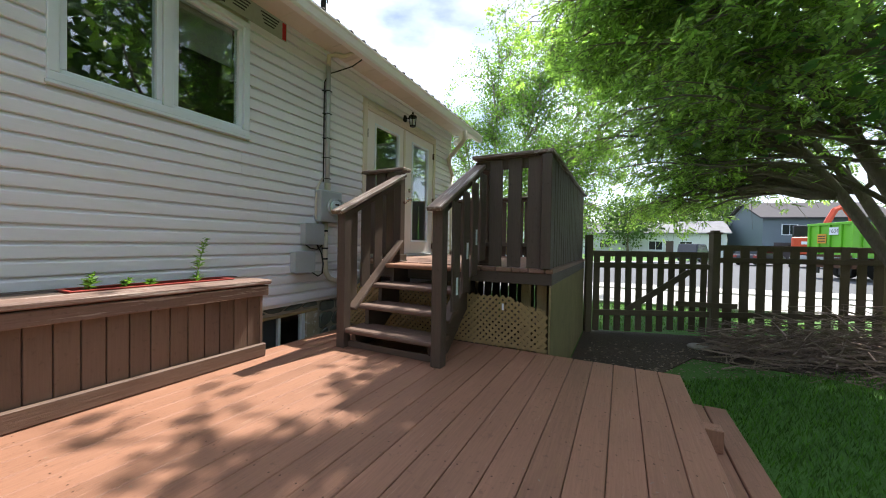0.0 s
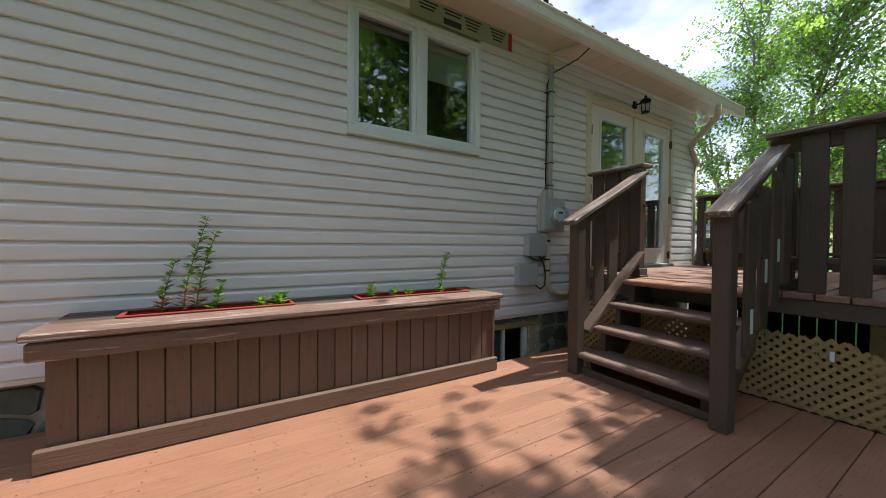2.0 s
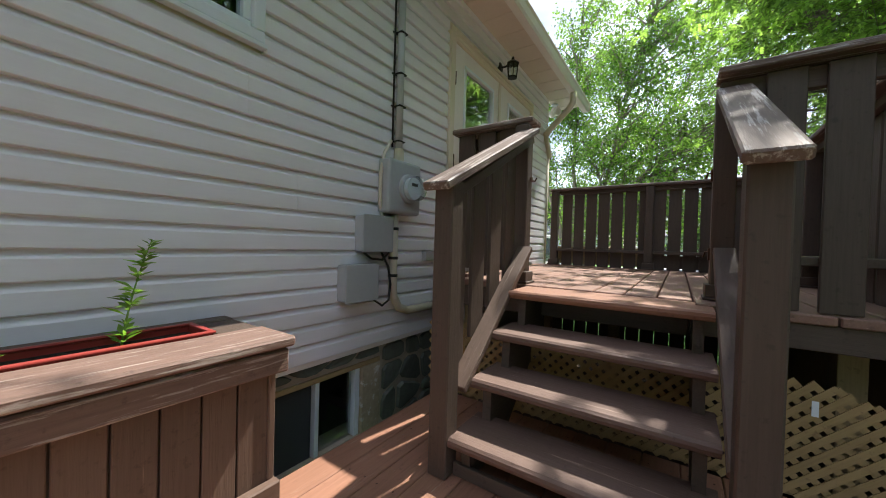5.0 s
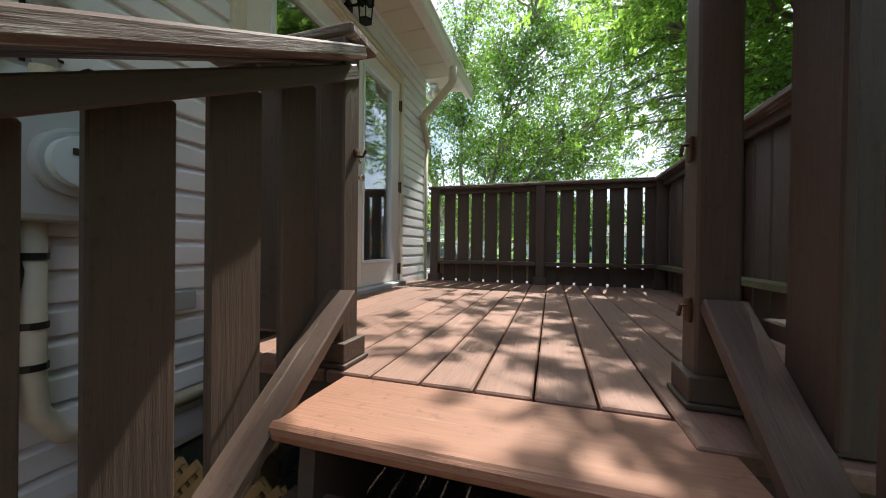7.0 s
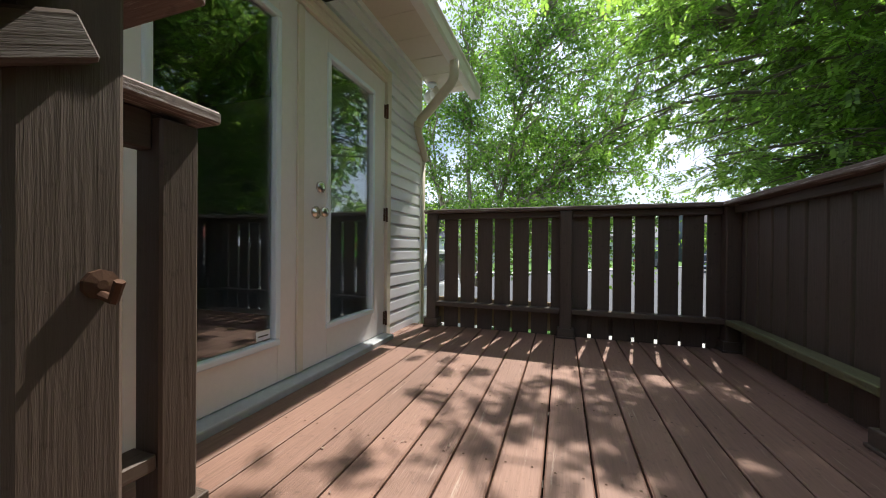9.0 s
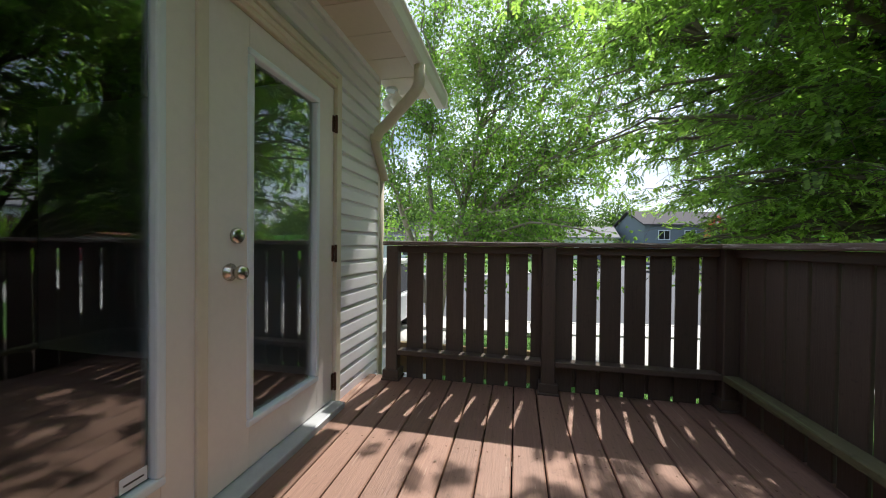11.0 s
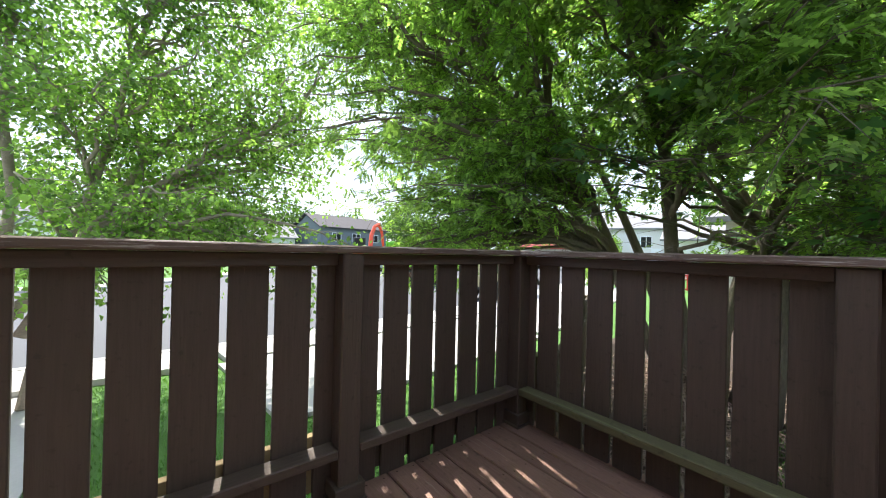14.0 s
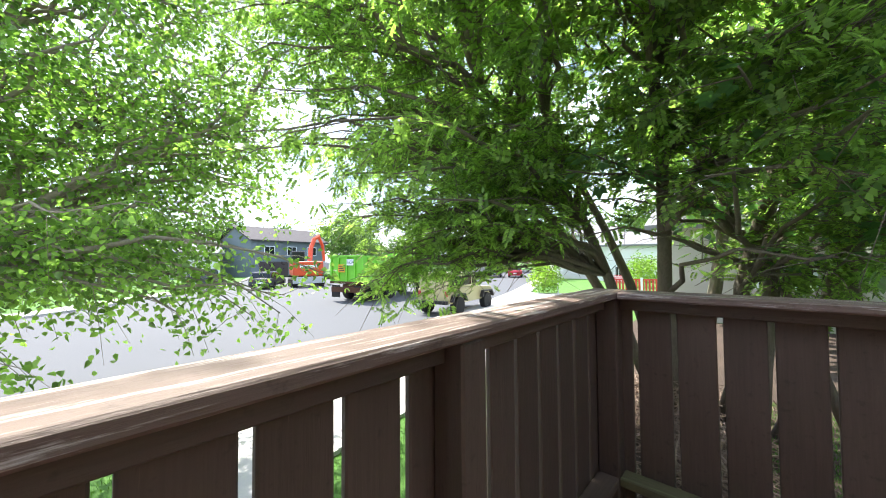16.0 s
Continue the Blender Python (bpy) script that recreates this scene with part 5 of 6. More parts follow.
ends = [e for e in ends if not (e.x < 2.9 and e.z < 3.6 and e.y < 8) and not (e.y < 5.0 and e.x < 4.8 and e.z < 2.4) and not (e.x > 4.6 and e.z < 2.7 and 6.0 < e.y < 9.5)]
tw = grow(rowan, stems, ends, 9, 0.78, BARK, 21, 0.10, 0.105, 0.22)
R = np.random.RandomState(8)
p, d = along_twigs(tw, 8, R, 0.07)
d[:, 2] *= 0.6
d /= np.linalg.norm(d, axis=1, keepdims=True)
okay = ~((p[:, 0] < 2.75) & (p[:, 2] < 3.2) & (p[:, 1] < 7.6)) & (p[:, 0] > 0.9) & (p[:, 2] > 1.0) & ~((p[:, 1] < 4.2) & (p[:, 2] < 2.3))
skirt_z = np.interp(p[:, 0] - p[:, 1], [-5.9, -5.2, -4.5, -3.6, -1.2, -0.3, 0.2], [1.05, 1.35, 1.75, 2.3, 2.4, 1.8, 1.3])
okay &= (p[:, 2] > skirt_z + 0.32 * R.randn(len(p))) & ((p[:, 0] - 0.69 * p[:, 1] > -3.45) | (p[:, 2] > 2.35))
v, f4 = pinnate(p[okay], d[okay], R, 5, 0.150)
mesh_np("crown", v, f4, ROWAN, rowan, "dense feathery green foliage")

# maple reaching over the side railing
maple = thing("maple_tree", "maple tree with large dark green lobed leaves", "tree")
B2 = Vector((7.9, 5.0, GROUND))
stems = [(B2, (5.4, 5.6, 4.6), 0.5), (B2 + Vector((0.15, 0.1, 0)), (7.4, 5.6, 6.4), 0.2), (B2 + Vector((-0.1, 0.2, 0)), (5.6, 7.0, 3.6), 0.6)]
ends = [Vector((rt_.uniform(3.5, 6.2), rt_.uniform(4.7, 7.5), rt_.uniform(2.1, 4.6))) for _ in range(40)]
ends = [e for e in ends if e.z > 2.0 + 0.45 * max(0.0, 7.0 - e.y - 0.6 * (e.x - 3.4)) * (e.x < 4.6)]
tw = grow(maple, stems, ends, 6, 0.6, BARK, 45, 0.06, 0.09, 0.15)
R = np.random.RandomState(19)
p, d = along_twigs(tw, 4, R, 0.05)
d = d * np.array([1, 1, 0.35]) + np.array([0, 0, -0.22])
d /= np.linalg.norm(d, axis=1, keepdims=True)
okay = (p[:, 0] > 3.0) & (p[:, 2] > np.interp(p[:, 0] - p[:, 1], [-3.0, -1.5, 0.0], [2.5, 2.35, 1.75]) + 0.1 * R.randn(len(p)))
p, d = p[okay], d[okay]
s, nr = frames(d, R.randn(len(d)) * 0.3)
size = 0.085 + 0.045 * R.rand(len(p))
vs, fs, off = [], [], 0
for ang, ln_ in ((0.0, 1.0), (0.85, 0.86), (-0.85, 0.86), (1.75, 0.55), (-1.75, 0.55)):
    dd = d * math.cos(ang) + s * math.sin(ang)
    v, f4 = leaf_quads(p, dd, np.cross(nr, dd), nr, size * ln_, size * 0.62 * ln_, 0.08)
    vs.append(v)
    fs.append(f4 + off)
    off += len(v)
mesh_np("crown", np.concatenate(vs), np.concatenate(fs), MAPLE, maple, "layers of large lobed dark green leaves")

birch = thing("birch_tree", "pale-barked birch tree with small bright green leaves", "tree")
B1 = Vector((-0.9, 12.2, GROUND))
stems = [(B1, (-0.9, 12.4, 7.2), 0.0), (B1 + Vector((0.2, -0.1, 0)), (0.9, 11.4, 6.4), 0.4), (B1 + Vector((0, 0.1, 1.2)), (2.4, 11.2, 3.9), 0.4), (B1 + Vector((-0.1, 0, 0.8)), (-2.6, 11.6, 5.6), 0.3), (B1 + Vector((0.1, 0.2, 0.9)), (1.6, 13.0, 5.2), 0.3)]
ends = [e for e in shell(190, (0.2, 12.0, 4.6), (3.4, 2.6, 4.2), rt_, 0.3) if e.z > 1.4]
ends += [Vector((rt_.uniform(0.2, 3.0), rt_.uniform(9.7, 11.4), rt_.uniform(0.9, 2.6))) for _ in range(14)]
ends += [Vector((rt_.uniform(1.6, 3.4), rt_.uniform(11.2, 13.6), rt_.uniform(2.6, 7.0))) for _ in range(22)]
ends = [e for e in ends if e.y > 8.9]
tw = grow(birch, stems, ends, 9, 0.7, PALEBARK, 33, 0.12, 0.085)
R = np.random.RandomState(9)
p, d = along_twigs(tw, 23, R, 0.09)
s, nr = frames(d, R.randn(len(d)) * 0.9)
v, f4 = leaf_ovals(p, d, s, nr, 0.056 + 0.034 * R.rand(len(p)), 0.042 + 0.024 * R.rand(len(p)))
mesh_np("crown", v, f4, BIRCH, birch, "airy bright green foliage")


def bush(name, label, category, loc, rad, n, size, material, seed, trunk=0.0, group=""):
    """A crown of many leaf clumps with a ragged outline, on a trunk if one is wanted."""
    r = np.random.RandomState(seed)
    t = thing(name, label, category, group)
    dirs = r.randn(n, 3)
    dirs /= np.linalg.norm(dirs, axis=1, keepdims=True)
    lump = 1 + 0.28 * np.sin(dirs[:, 0] * 5 + seed) * np.cos(dirs[:, 2] * 4) + 0.16 * np.sin(dirs[:, 1] * 9 + seed)
    q = dirs * (r.rand(n, 1) ** 0.45) * lump[:, None] * np.array(rad) + np.array([0, 0, trunk + rad[2]])
    d = dirs + r.randn(n, 3) * 0.7
    d /= np.linalg.norm(d, axis=1, keepdims=True)
    s, nr = frames(d, r.rand(n) * 6.28)
    v, f4 = leaf_quads(q, d, s, nr, size * (0.6 + 0.8 * r.rand(n)), size * (0.4 + 0.5 * r.rand(n)))
    mesh_np("crown", v, f4, material, t)
    if trunk:
        bm = bmesh.new()
        add_tube(bm, [(0, 0, 0), (0.05, 0.03, trunk * 0.6), (0, 0, trunk + rad[2] * 0.9)], 0.05 * rad[0] + 0.04, 8, 0.04)
        for k in range(6):
            a = k * 1.05
            add_tube(bm, [(0, 0, trunk), (rad[0] * 0.35 * math.cos(a), rad[1] * 0.35 * math.sin(a), trunk + rad[2] * 0.6), (rad[0] * 0.7 * math.cos(a), rad[1] * 0.7 * math.sin(a), trunk + rad[2] * 1.1)], 0.05, 6, 0.015)
        part("trunk", bm, BARK, t)
    t.location = loc
    return t


far = bush("street_tree", "leafy green tree beyond the street, some added out of view", "tree", (30, 78, GROUND), (4.5, 4.5, 3.8), 4200, 0.42, FARLEAF, 3, 2.0, "street trees")
# Trees at (6.5, -8.5) and (0.5, -11): unseen, added to block sky light.
for k, (x, y, sc) in enumerate(((-12, 44, 0.9), (-22, 38, 1.0), (4, 62, 1.0), (-4, 52, 0.9), (40, 66, 1.1), (20, 76, 1.1), (52, 58, 1.0), (60, 44, 1.1), (64, 30, 1.0), (58, 16, 1.1), (70, 22, 1.2), (-34, 46, 1.2), (33, 50, 0.62), (12, 84, 1.2), (46, 80, 1.3), (-15, 70, 1.4), (75, 50, 1.3), (14, -4, 0.8), (13.2, 3.6, 1.1), (6.5, -8.5, 0.9), (0.5, -11, 1.0), (16.5, -11, 0.9), (11.5, -10, 0.8), (80, 5, 1.4), (30, -14, 1.2), (-45, 60, 1.5), (31, 41, 0.55))):
    copy_thing(far, Matrix.Translation((x, y, GROUND)) @ pose(0, 0, 0, 0, 0, 47 * k) @ Matrix.Scale(sc, 4))
bush("shrub", "bright yellow-green shrub on the neighbour's lawn", "shrub", (23.4, 17.0, GROUND), (1.2, 1.1, 1.0), 2600, 0.13, SHRUB, 5)
bush("shrub", "rounded green shrub by the white house", "shrub", (33.5, 13.2, GROUND), (1.7, 1.3, 1.3), 2200, 0.17, SHRUB, 6)
bush("purple_tree", "dark purple-leaved ornamental tree across the street", "tree", (40, 26, GROUND), (2.4, 2.4, 1.5), 2600, 0.22, PURPLE, 7, 1.3)
for x, y in ((36.6, 24.0), (38.6, 23.4)):
    bush("conifer", "slim pointed green conifer", "conifer", (x, y, GROUND), (0.75, 0.75, 2.1), 2200, 0.16, SHRUB, 8, group="conifers")


# ---- houses ----
def house(name, label, loc, rot, size, ridge, wall_mat, roof_mat, wins, doors=(), gable_front=False, over=0.5):
    """A house with its front on local -y; wins and doors are (x, z, w, h) on that front."""
    t = thing(name, label, "house")
    w, dp_, h = size
    bm = bmesh.new()
    add_box(bm, -w / 2, w / 2, 0, dp_, 0, h)
    if gable_front:
        add_prism(bm, [(-w / 2, h), (w / 2, h), (0, h + ridge)], "y", 0.0, dp_)
    else:
        add_prism(bm, [(0, h), (dp_, h), (dp_ / 2, h + ridge)], "x", -w / 2, w / 2)
    part("wall", bm, wall_mat, t)
    bm = bmesh.new()
    if gable_front:
        add_prism(bm, [(-w / 2 - over, h - 0.1), (0, h + ridge + 0.1), (w / 2 + over, h - 0.1), (w / 2 + over, h + 0.1), (0, h + ridge + 0.32), (-w / 2 - over, h + 0.1)], "y", -over, dp_ + over)
    else:
        add_prism(bm, [(-over, h - 0.1), (dp_ / 2, h + ridge + 0.1), (dp_ + over, h - 0.1), (dp_ + over, h + 0.1), (dp_ / 2, h + ridge + 0.32), (-over, h + 0.1)], "x", -w / 2 - over, w / 2 + over)
    part("roof", bm, roof_mat, t)
    for x, z, ww, hh in wins:
        bm = bmesh.new()
        for a in ((x - ww / 2 - 0.1, x + ww / 2 + 0.1, z - 0.1, z), (x - ww / 2 - 0.1, x + ww / 2 + 0.1, z + hh, z + hh + 0.1), (x - ww / 2 - 0.1, x - ww / 2, z, z + hh), (x + ww / 2, x + ww / 2 + 0.1, z, z + hh), (x - 0.03, x + 0.03, z, z + hh)):
            add_box(bm, a[0], a[1], -0.06, 0.0, a[2], a[3])
        win = part("window", bm, WHITE, t)
        bm = bmesh.new()
        add_box(bm, x - ww / 2, x + ww / 2, -0.03, -0.01, z, z + hh)
        part("pane", bm, CARGLASS, win)
    for x, z, ww, hh, mm in doors:
        bm = bmesh.new()
        add_box(bm, x - ww / 2, x + ww / 2, -0.05, 0.0, z, z + hh, 0.01)
        part("door", bm, mm, t)
    t.matrix_basis = Matrix.Translation((loc[0], loc[1], GROUND)) @ pose(0, 0, 0, 0, 0, rot)
    return t


GREYBLUE = surface("grey_blue_siding", (0.16, 0.20, 0.23), rough=0.6, var=0.08, scale=(1, 1, 20))
PALE = surface("white_siding", (0.72, 0.73, 0.74), rough=0.6, var=0.05, scale=(1, 1, 20))
TAN = surface("tan_siding", (0.52, 0.50, 0.44), rough=0.6, var=0.08, scale=(1, 1, 20))
SHINGLE = surface("grey_shingles", (0.22, 0.22, 0.23), rough=0.9, var=0.3)
DKROOF = surface("dark_shingles", (0.07, 0.065, 0.07), rough=0.9, var=0.3)
REDROOF = surface("red_shingles", (0.28, 0.07, 0.055), rough=0.9, var=0.2)
DKBROWN = paint("brown_door", (0.09, 0.05, 0.04), 0.5)
house("house", "grey-blue two-storey house with garage across the street", (27, 64), 12, (14, 9, 5.6), 2.2, GREYBLUE, DKROOF, ((-4, 3.4, 1.6, 1.3), (0, 3.4, 1.6, 1.3), (4, 3.4, 1.8, 1.3)), ((-3.2, 0, 5.0, 2.3, paint("garage_door", (0.06, 0.045, 0.05))), (3.5, 0, 1.0, 2.1, WHITE)))
house("house", "long white bungalow with grey roof across the street", (6.5, 66), -2, (21, 9, 3.6), 1.8, PALE, SHINGLE, ((-6, 1.2, 1.4, 1.1), (-2.8, 1.6, 0.9, 0.6), (1.5, 1.0, 1.8, 1.3), (5.5, 1.1, 1.5, 1.2)), ((3.4, 0.3, 1.0, 2.1, DKBROWN),))
house("house", "white two-storey house with steps and dark windows", (43, 22.5), -66, (9, 8, 5.2), 1.7, PALE, SHINGLE, ((-3.0, 2.9, 0.9, 1.3), (0.5, 3.1, 1.0, 1.2), (3.2, 3.1, 1.2, 1.2)), ((1.5, 0.9, 1.0, 2.1, WHITE),))
lowhouse = house("house", "white bungalow wing with low windows", (41.5, 15.2), -76, (8, 7, 3.8), 1.4, PALE, SHINGLE, ((-2.0, 0.5, 0.5, 1.0), (-1.2, 0.5, 0.5, 1.0), (-0.4, 0.5, 0.5, 1.0), (2.4, 2.2, 1.4, 1.0)))
house("house", "red-roofed house beyond the street", (52, 42), -52, (10, 8, 3.0), 2.0, TAN, REDROOF, ((-2, 1, 1.4, 1.2), (2, 1, 1.4, 1.2)))
house("house", "tan neighbouring house with horizontal siding", (17.0, 3.9), -90, (10, 8, 3.6), 1.8, TAN, SHINGLE, ((-1.5, 1.4, 1.3, 1.1),))
for loc, rot, lab in (((-14, 40), -10, "pale bungalow behind the trees across the street"), ((-34, 36), -14, "distant pale bungalow along the street")):
    house("house", lab, loc, rot, (13, 8, 2.9), 1.6, PALE, SHINGLE, ((-4, 1.1, 1.5, 1.2), (0, 1.1, 1.5, 1.2), (4, 1.1, 1.5, 1.2)))

REDW = paint("red_painted_wood", (0.50, 0.03, 0.03), 0.5)
rs = thing("porch_steps", "red painted porch steps with railings", "steps")
for k in range(4):
    bm = bmesh.new()
    add_box(bm, -1.0, 1.0, 0.30 * k, 0.30 * k + 0.32, 0.18 * k + 0.10, 0.18 * k + 0.15, 0.01)
    part("tread", bm, REDW, rs)
for sx in (-1.0, 1.0):
    bm = bmesh.new()
    add_tube(bm, [(sx, 0, 0.95), (sx, 1.2, 1.7)], 0.035, 6)
    part("handrail", bm, IRON, rs)
    for k in range(6):
        bm = bmesh.new()
        add_tube(bm, [(sx, 0.24 * k, 0.13 * k), (sx, 0.24 * k, 0.95 + 0.15 * k)], 0.018, 5)
        part("baluster", bm, IRON, rs)
rs.matrix_basis = Matrix.Translation((37.5, 16.4, GROUND)) @ pose(0, 0, 0, 0, 0, -112)
rf_ = thing("red_fence", "low red painted fence with slats", "fence")
for k in range(3):
    bm = bmesh.new()
    add_box(bm, 1.6 * k - 0.06, 1.6 * k + 0.06, -0.06, 0.06, 0, 1.15, 0.01)
    part("fence_post", bm, WHITE if k else REDW, rf_)
for k in range(17):
    bm = bmesh.new()
    add_box(bm, 0.09 + 0.19 * k, 0.20 + 0.19 * k, -0.015, 0.015, 0.1, 1.0, 0.004)
    part("slat", bm, REDW, rf_)
for zz in (0.15, 0.98):
    bm = bmesh.new()
    add_box(bm, 0.06, 3.2, 0.016, 0.06, zz, zz + 0.08, 0.006)
    part("rail", bm, REDW, rf_)
rf_.matrix_basis = Matrix.Translation((25.6, 13.2, GROUND)) @ pose(0, 0, 0, 0, 0, -74)
lp = thing("garden_lamp", "white twin-lantern garden lamp post", "lamp post")
bm = bmesh.new()
add_tube(bm, [(0, 0, 0), (0, 0, 1.75)], 0.045, 8)
part("post", bm, WHITE, lp)
bm = bmesh.new()
add_tube(bm, [(-0.38, 0, 1.72), (-0.3, 0, 1.6), (0, 0, 1.55), (0.3, 0, 1.6), (0.38, 0, 1.72)], 0.025, 6)
part("arm", bm, WHITE, lp)
for sx in (-0.38, 0.38):
    bm = bmesh.new()
    add_lathe(bm, [(0.07, 0), (0.13, 0.22), (0.16, 0.24), (0.05, 0.36), (0.02, 0.42)], Matrix.Translation((sx, 0, 1.72)), 6)
    part("lantern", bm, BULB, lp)
lp.matrix_basis = Matrix.Translation((23.6, 16.2, GROUND)) @ pose(0, 0, 0, 0, 0, -50)


# ---- vehicles ----
def wheel(t, x, y, r, w=0.22):
    bm = bmesh.new()
    m = Matrix.Translation((x, y, r)) @ pose(0, 0, 0, 90, 0, 0)
    add_lathe(bm, [(r * 0.62, -w / 2), (r * 0.95, -w / 2), (r, -w * 0.32), (r, w * 0.32), (r * 0.95, w / 2), (r * 0.62, w / 2)], m, 20)
    ty = part("tyre", bm, TYRE, t)
    bm = bmesh.new()
    add_lathe(bm, [(0.05 * r, -w * 0.46), (r * 0.6, -w * 0.5), (r * 0.6, w * 0.5), (0.05 * r, w * 0.46)], m, 14)
    part("rim", bm, STEEL, ty)


def car(label, loc, rot, material, size=(4.5, 1.8, 1.5), hatch=0.5, name="car"):
    """A car heading along local +x."""
    L, W_, H = size
    t = thing(name, label, "car")
    bm = bmesh.new()
    z = 0.28
    body = [(-L / 2, z + 0.12), (-L / 2 + 0.05, z), (L / 2 - 0.1, z), (L / 2, z + 0.18), (L / 2 - 0.06, 0.68), (L / 2 - 0.35, 0.78), (L * 0.20, 0.90), (-L / 2 + 0.12, 0.94), (-L / 2, 0.80)]
    add_prism(bm, body, "y", -W_ / 2, W_ / 2, 0.05)
    part("body", bm, material, t)
    bm = bmesh.new()
    back_ = -L / 2 + (0.15 if hatch < 0.6 else 0.9)
    add_prism(bm, [(back_, 0.92), (L * 0.20, 0.90), (L * 0.02, H - 0.05), (-L * 0.02, H), (back_ + 0.35, H)], "y", -W_ / 2 + 0.12, W_ / 2 - 0.12, 0.04)
    cab = part("cabin", bm, material, t)
    bm = bmesh.new()
    add_prism(bm, [(back_ + 0.14, 0.97), (L * 0.16, 0.95), (L * 0.01, H - 0.12), (back_ + 0.36, H - 0.10)], "y", -W_ / 2 + 0.112, W_ / 2 - 0.112)
    part("side_windows", bm, CARGLASS, cab)
    bm = bmesh.new()
    add_prism(bm, [(back_ - 0.006, 0.97), (back_ + 0.10, 0.97), (back_ + 0.34, H - 0.12), (back_ + 0.22, H - 0.12)], "y", -W_ / 2 + 0.2, W_ / 2 - 0.2)
    part("rear_window", bm, CARGLASS, cab)
    for sy in (-1, 1):
        for x in (-L * 0.3, L * 0.31):
            wheel(t, x, sy * (W_ / 2 - 0.1), 0.33)
        bm = bmesh.new()
        add_box(bm, -L / 2 - 0.012, -L / 2 + 0.05, sy * (W_ / 2 - 0.22) - 0.12, sy * (W_ / 2 - 0.22) + 0.12, 0.66, 0.84, 0.01)
        part("tail_light", bm, REDP, t)
        bm = bmesh.new()
        add_box(bm, L / 2 - 0.09, L / 2 - 0.01, sy * (W_ / 2 - 0.25) - 0.16, sy * (W_ / 2 - 0.25) + 0.16, 0.55, 0.68, 0.01)
        part("headlight", bm, WHITE, t)
    bm = bmesh.new()
    add_box(bm, -L / 2 - 0.01, -L / 2 + 0.03, -0.26, 0.26, 0.50, 0.62)
    part("number_plate", bm, WHITE, t)
    t.matrix_basis = Matrix.Translation((loc[0], loc[1], GROUND + 0.012)) @ pose(0, 0, 0, 0, 0, rot)
    return t


DARKCAR = paint("dark_blue_paint", (0.02, 0.025, 0.04))
SILVER = paint("silver_paint", (0.40, 0.42, 0.44))
REDCAR = paint("red_paint", (0.45, 0.02, 0.04))
WHITECAR = paint("white_paint", (0.75, 0.76, 0.77))
car("dark SUV parked at the far kerb", (9.7, 42.9), 62, DARKCAR, (4.7, 1.9, 1.75))
car("dark car half hidden behind birch leaves", (13.4, 38.6), 52, DARKCAR, (4.5, 1.8, 1.45))
car("red car parked in a side street", (42.5, 30.6), 30, REDCAR, (4.4, 1.8, 1.45), 0.7)
car("dark car parked beside a red car", (41.2, 33.0), 30, DARKCAR, (4.6, 1.8, 1.5))
car("white SUV parked on the driveway beside the house", (-2.6, 11.6), -90, WHITECAR, (4.9, 1.95, 1.8))
car("white car parked across the street", (-9.5, 24.0), 20, WHITECAR, (4.5, 1.8, 1.5))

jp = thing("jeep", "tan open-sided off-road car parked at the street", "car")
TANP = paint("tan_paint", (0.42, 0.38, 0.20))
bm = bmesh.new()
add_prism(bm, [(-2.0, 0.55), (-2.0, 1.15), (0.55, 1.15), (0.75, 1.12), (1.95, 1.05), (2.0, 0.6), (1.6, 0.5), (-1.6, 0.5)], "y", -0.80, 0.80, 0.04)
part("body", bm, TANP, jp)
bm = bmesh.new()
add_prism(bm, [(-1.98, 1.15), (0.50, 1.15), (0.22, 1.80), (-1.92, 1.82)], "y", -0.76, 0.76, 0.04)
top = part("hard_top", bm, TANP, jp)
for a, b in ((-1.8, -0.95), (-0.85, -0.05), (0.02, 0.30)):
    bm = bmesh.new()
    add_box(bm, a, b, -0.775, 0.775, 1.25, 1.68, 0.02)
    part("side_window", bm, CARGLASS, top)
for sy in (-1, 1):
    for x in (-1.3, 1.3):
        wheel(jp, x, sy * 0.80, 0.40, 0.28)
        bm = bmesh.new()
        add_prism(bm, [(x - 0.62, 0.62), (x - 0.45, 0.92), (x + 0.40, 0.92), (x + 0.62, 0.60), (x + 0.55, 0.58), (x + 0.36, 0.85), (x - 0.42, 0.85), (x - 0.55, 0.60)], "y", sy * 0.78, sy * 0.98)
        part("fender", bm, BLACK, jp)
bm = bmesh.new()
add_box(bm, -2.16, -2.0, -0.8, 0.8, 0.52, 0.66, 0.02)
part("bumper", bm, BLACK, jp)
for sy in (-0.7, 0.7):
    bm = bmesh.new()
    add_box(bm, -2.03, -1.99, sy - 0.07, sy + 0.07, 0.85, 1.05, 0.01)
    part("tail_light", bm, REDP, jp)
jp.matrix_basis = Matrix.Translation((13.4, 16.6, GROUND + 0.012)) @ pose(0, 0, 0, 0, 0, 8)

# green dump truck, its tail towards the houses
GREEN = paint("lime_green_paint", (0.16, 0.52, 0.03), 0.45)
dt = thing("dump_truck", "lime green tipper truck with a dented steel body", "truck")
bm = bmesh.new()
for a in ((0.0, 0.06, -1.2, 1.2, 1.05, 2.65), (4.7, 4.76, -1.2, 1.2, 1.05, 2.85), (0.06, 4.7, -1.2, -1.14, 1.05, 2.65), (0.06, 4.7, 1.14, 1.2, 1.05, 2.65), (0.06, 4.7, -1.14, 1.14, 1.05, 1.12)):
    add_box(bm, *a)
tip = part("tipper_body", bm, GREEN, dt)
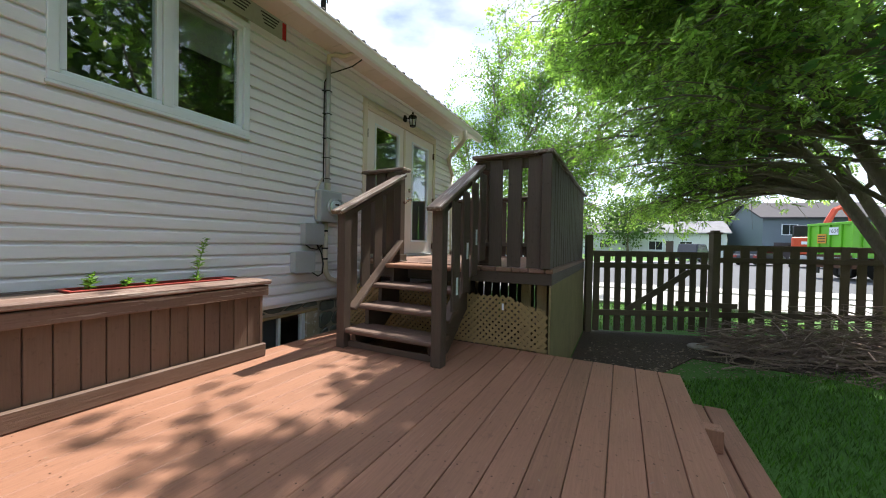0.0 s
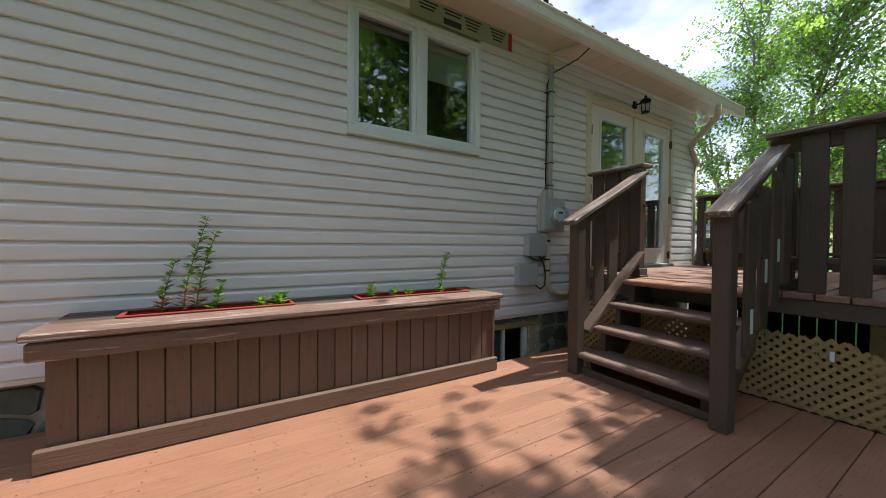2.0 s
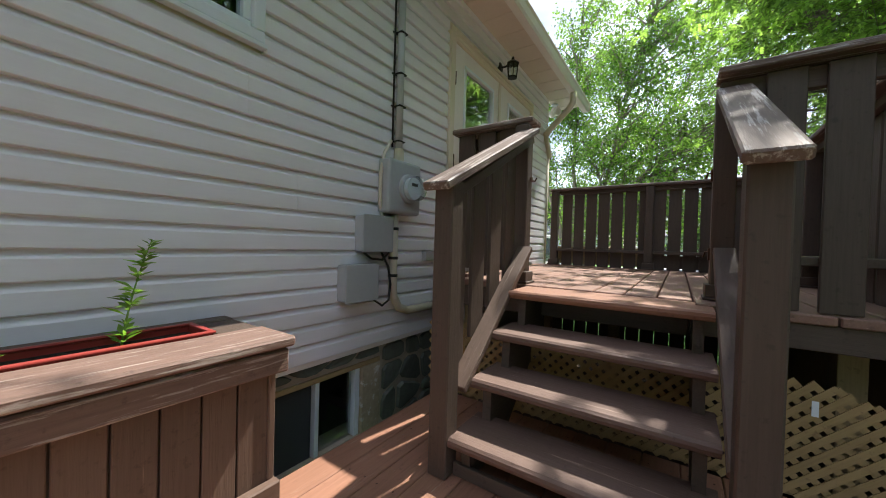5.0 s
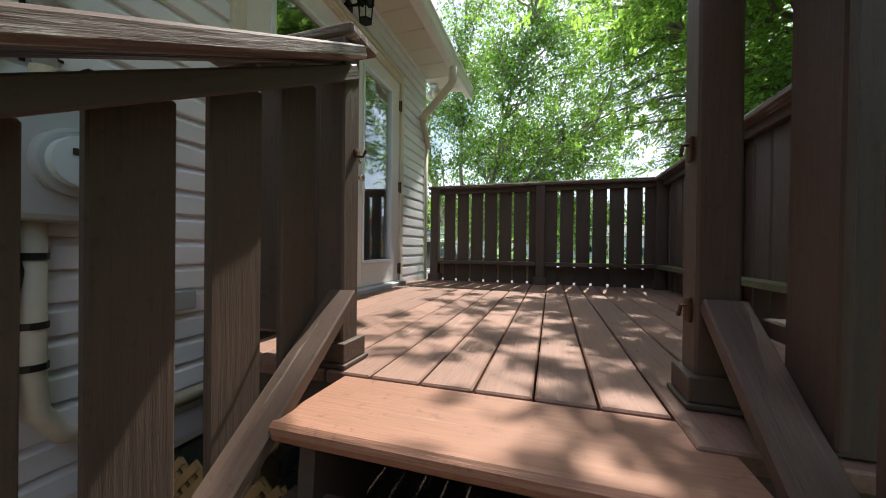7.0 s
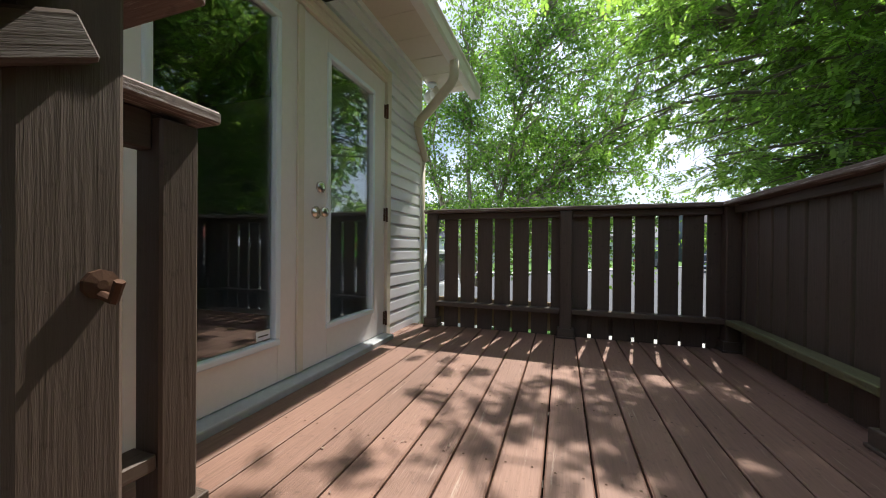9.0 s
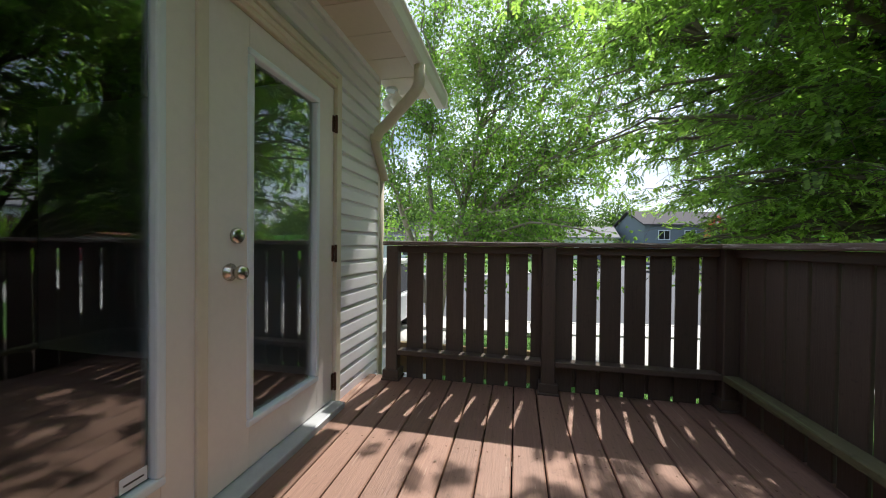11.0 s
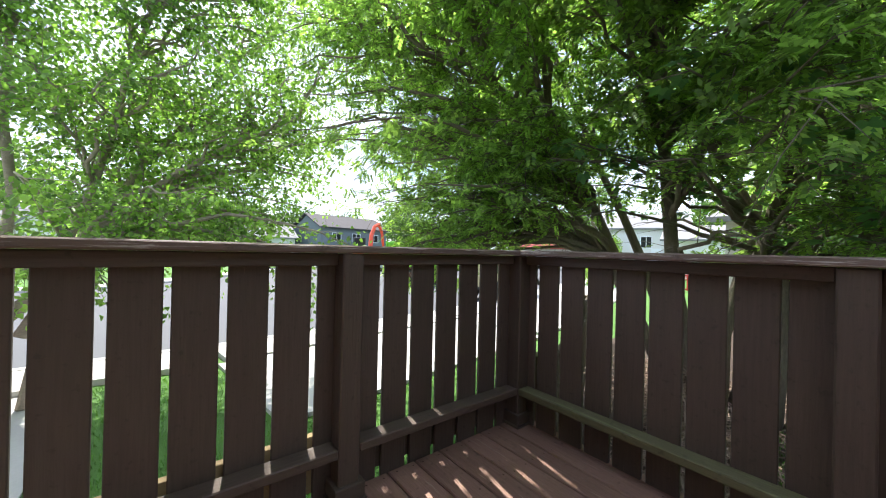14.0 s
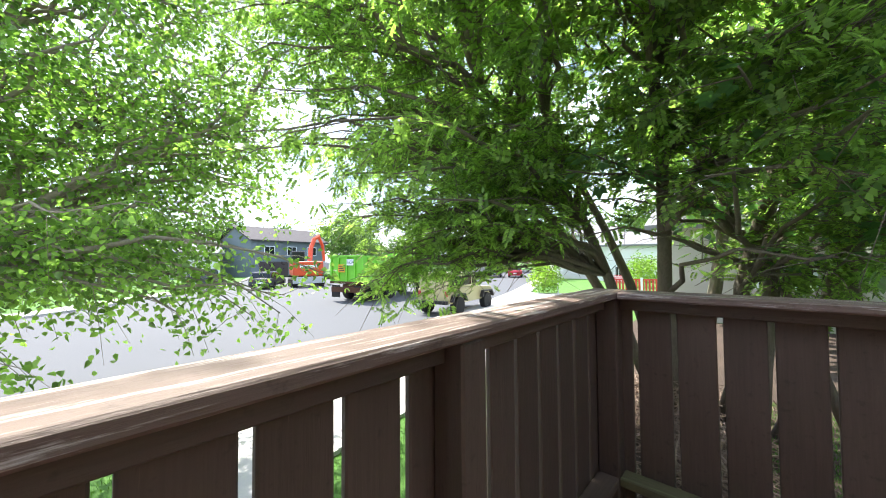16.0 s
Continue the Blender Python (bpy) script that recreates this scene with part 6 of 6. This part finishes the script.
for y in (-1.2, -0.62, 0.0, 0.62, 1.2):
    bm = bmesh.new()
    add_box(bm, -0.08, 0.0, y - 0.06, y + 0.06, 1.05, 2.65, 0.01)
    part("rib", bm, GREEN, tip)
for zz in (1.05, 2.56):
    bm = bmesh.new()
    add_box(bm, -0.10, 0.0, -1.26, 1.26, zz, zz + 0.12, 0.01)
    part("edge_beam", bm, GREEN if zz > 2 else RUST, tip)
for k in range(6):
    bm = bmesh.new()
    add_box(bm, 0.3 + 0.8 * k, 0.4 + 0.8 * k, -1.27, 1.27, 1.1, 2.6, 0.01)
    part("rib", bm, GREEN, tip)
bm = bmesh.new()
add_box(bm, 0.1, 7.6, -0.45, 0.45, 0.70, 1.0)
add_box(bm, -0.1, 0.2, -1.15, 1.15, 0.55, 0.85, 0.02)
part("chassis", bm, RUST, dt)
for sy in (-1, 1):
    bm = bmesh.new()
    add_box(bm, -0.05, 0.0, sy * 0.85 - 0.3, sy * 0.85 + 0.3, 0.25, 0.95)
    part("mud_flap", bm, BLACK, dt)
    for x in (1.3, 2.6, 6.6):
        wheel(dt, x, sy * 0.95, 0.50, 0.45)
bm = bmesh.new()
add_prism(bm, [(5.0, 0.8), (7.3, 0.8), (7.4, 1.6), (7.0, 2.7), (5.0, 2.75)], "y", -1.15, 1.15, 0.06)
part("cab", bm, GREEN, dt)
boardp = bmesh.new()
add_box(boardp, -0.095, -0.085, -0.55, -0.05, 2.1, 2.45)
pn = part("number_plate", boardp, WHITE, tip, "white number plate")
tx = bpy.data.curves.new("number", "FONT")
tx.body, tx.size, tx.align_x, tx.align_y = "1634", 0.27, "CENTER", "CENTER"
txo = new("number_text", tx)
bpy.context.view_layer.update()
tm = bpy.data.meshes.new_from_object(txo)
bpy.data.objects.remove(txo)
tm.materials.append(INK)
num = place(new("number", tm), tip, "black number 1634")
num.matrix_basis = Matrix.Translation((-0.097, -0.30, 2.27)) @ pose(0, 0, 0, 90, 0, -90)
bm = bmesh.new()
add_box(bm, -0.095, -0.085, 0.1, 0.62, 1.7, 2.15)
part("warning_sign", bm, surface("orange_sign", (0.65, 0.33, 0.03), var=0.1), tip, "orange warning sign")
for k in range(3):
    bm = bmesh.new()
    add_box(bm, -0.099, -0.096, 0.15, 0.57, 1.78 + 0.12 * k, 1.83 + 0.12 * k)
    part("text_bar", bm, INK, tip)
dt.matrix_basis = Matrix.Translation((11.9, 23.6, GROUND + 0.012)) @ pose(0, 0, 0, 0, 0, 14)

# orange excavator
ORANGE = paint("orange_paint", (0.62, 0.075, 0.02), 0.4)
ex = thing("excavator", "orange tracked excavator working by the grey house", "excavator")
bm = bmesh.new()
add_box(bm, -1.3, 1.3, -1.5, 1.6, 1.0, 2.35, 0.15)
part("counterweight", bm, ORANGE, ex)
bm = bmesh.new()
add_box(bm, -0.75, 0.75, -1.515, -1.505, 1.78, 2.0)
part("brand_bar", bm, WHITE, ex, "plain white brand bar")
bm = bmesh.new()
add_box(bm, -1.35, 1.35, -1.7, -1.5, 0.35, 0.95, 0.06)
part("blade", bm, GREYBOX, ex)
bm = bmesh.new()
add_box(bm, -1.25, -0.1, 0.2, 1.6, 2.35, 3.3, 0.08)
part("cab", bm, CARGLASS, ex)
for sx in (-1.15, 1.15):
    bm = bmesh.new()
    add_prism(bm, [(-1.6, 0.35), (-1.3, 0.0), (1.6, 0.0), (1.9, 0.35), (1.6, 0.75), (-1.3, 0.75)], "x", sx - 0.25, sx + 0.25, 0.06)
    part("track", bm, TYRE, ex)
bm = bmesh.new()
add_tube(bm, [(0.5, 1.4, 1.7), (0.7, 1.9, 3.6), (1.1, 2.3, 4.6), (1.6, 2.6, 4.9)], 0.24, 6, 0.2)
part("boom", bm, ORANGE, ex)
bm = bmesh.new()
add_tube(bm, [(1.5, 2.6, 5.0), (2.0, 2.9, 4.0), (2.2, 3.0, 2.4)], 0.18, 6, 0.14)
part("arm", bm, ORANGE, ex)
bm = bmesh.new()
add_prism(bm, [(1.8, 2.3), (2.7, 2.2), (2.6, 1.5), (2.1, 1.4)], "y", 2.6, 3.4, 0.05)
part("bucket", bm, GREYBOX, ex)
ex.matrix_basis = Matrix.Translation((16.4, 37.6, GROUND + 0.012)) @ pose(0, 0, 0, 0, 0, -18)

# litter on the decks
lf = thing("leaf_litter", "pale dry leaf fragments lying on the deck", "leaves", kind="stuff")
R = np.random.RandomState(12)
n = 260
q = np.stack([0.55 + 2.8 * R.rand(n), -0.5 + 4.0 * R.rand(n), np.full(n, 0.004)], 1)
q[150:, 0], q[150:, 1], q[150:, 2] = 0.2 + 2.2 * R.rand(n - 150), 3.9 + 2.6 * R.rand(n - 150), PLAT + 0.004
a = R.rand(n) * 6.28
d = np.stack([np.cos(a), np.sin(a), np.zeros(n)], 1)
s, nr = frames(d, np.zeros(n))
v, f4 = leaf_quads(q, d, s, nr, 0.006 + 0.018 * R.rand(n), 0.003 + 0.008 * R.rand(n), 0.05)
mesh_np("fragments", v, f4, TWIG, lf)
lg = thing("leaf_litter", "dry leaves and twig scraps on the bare soil", "leaves", kind="stuff")
n = 900
u = R.rand(n)
q = np.stack([2.7 + 4.6 * u, 4.5 + 1.9 * u + 1.5 * R.rand(n), np.full(n, GROUND + 0.022)], 1)
a = R.rand(n) * 6.28
d = np.stack([np.cos(a), np.sin(a), 0.25 * R.rand(n)], 1)
d /= np.linalg.norm(d, axis=1, keepdims=True)
s, nr = frames(d, R.randn(n) * 0.4)
v, f4 = leaf_quads(q, d, s, nr, 0.02 + 0.05 * R.rand(n), 0.008 + 0.022 * R.rand(n), 0.2)
mesh_np("scraps", v, f4, TWIG, lg)
bpy.context.view_layer.update()
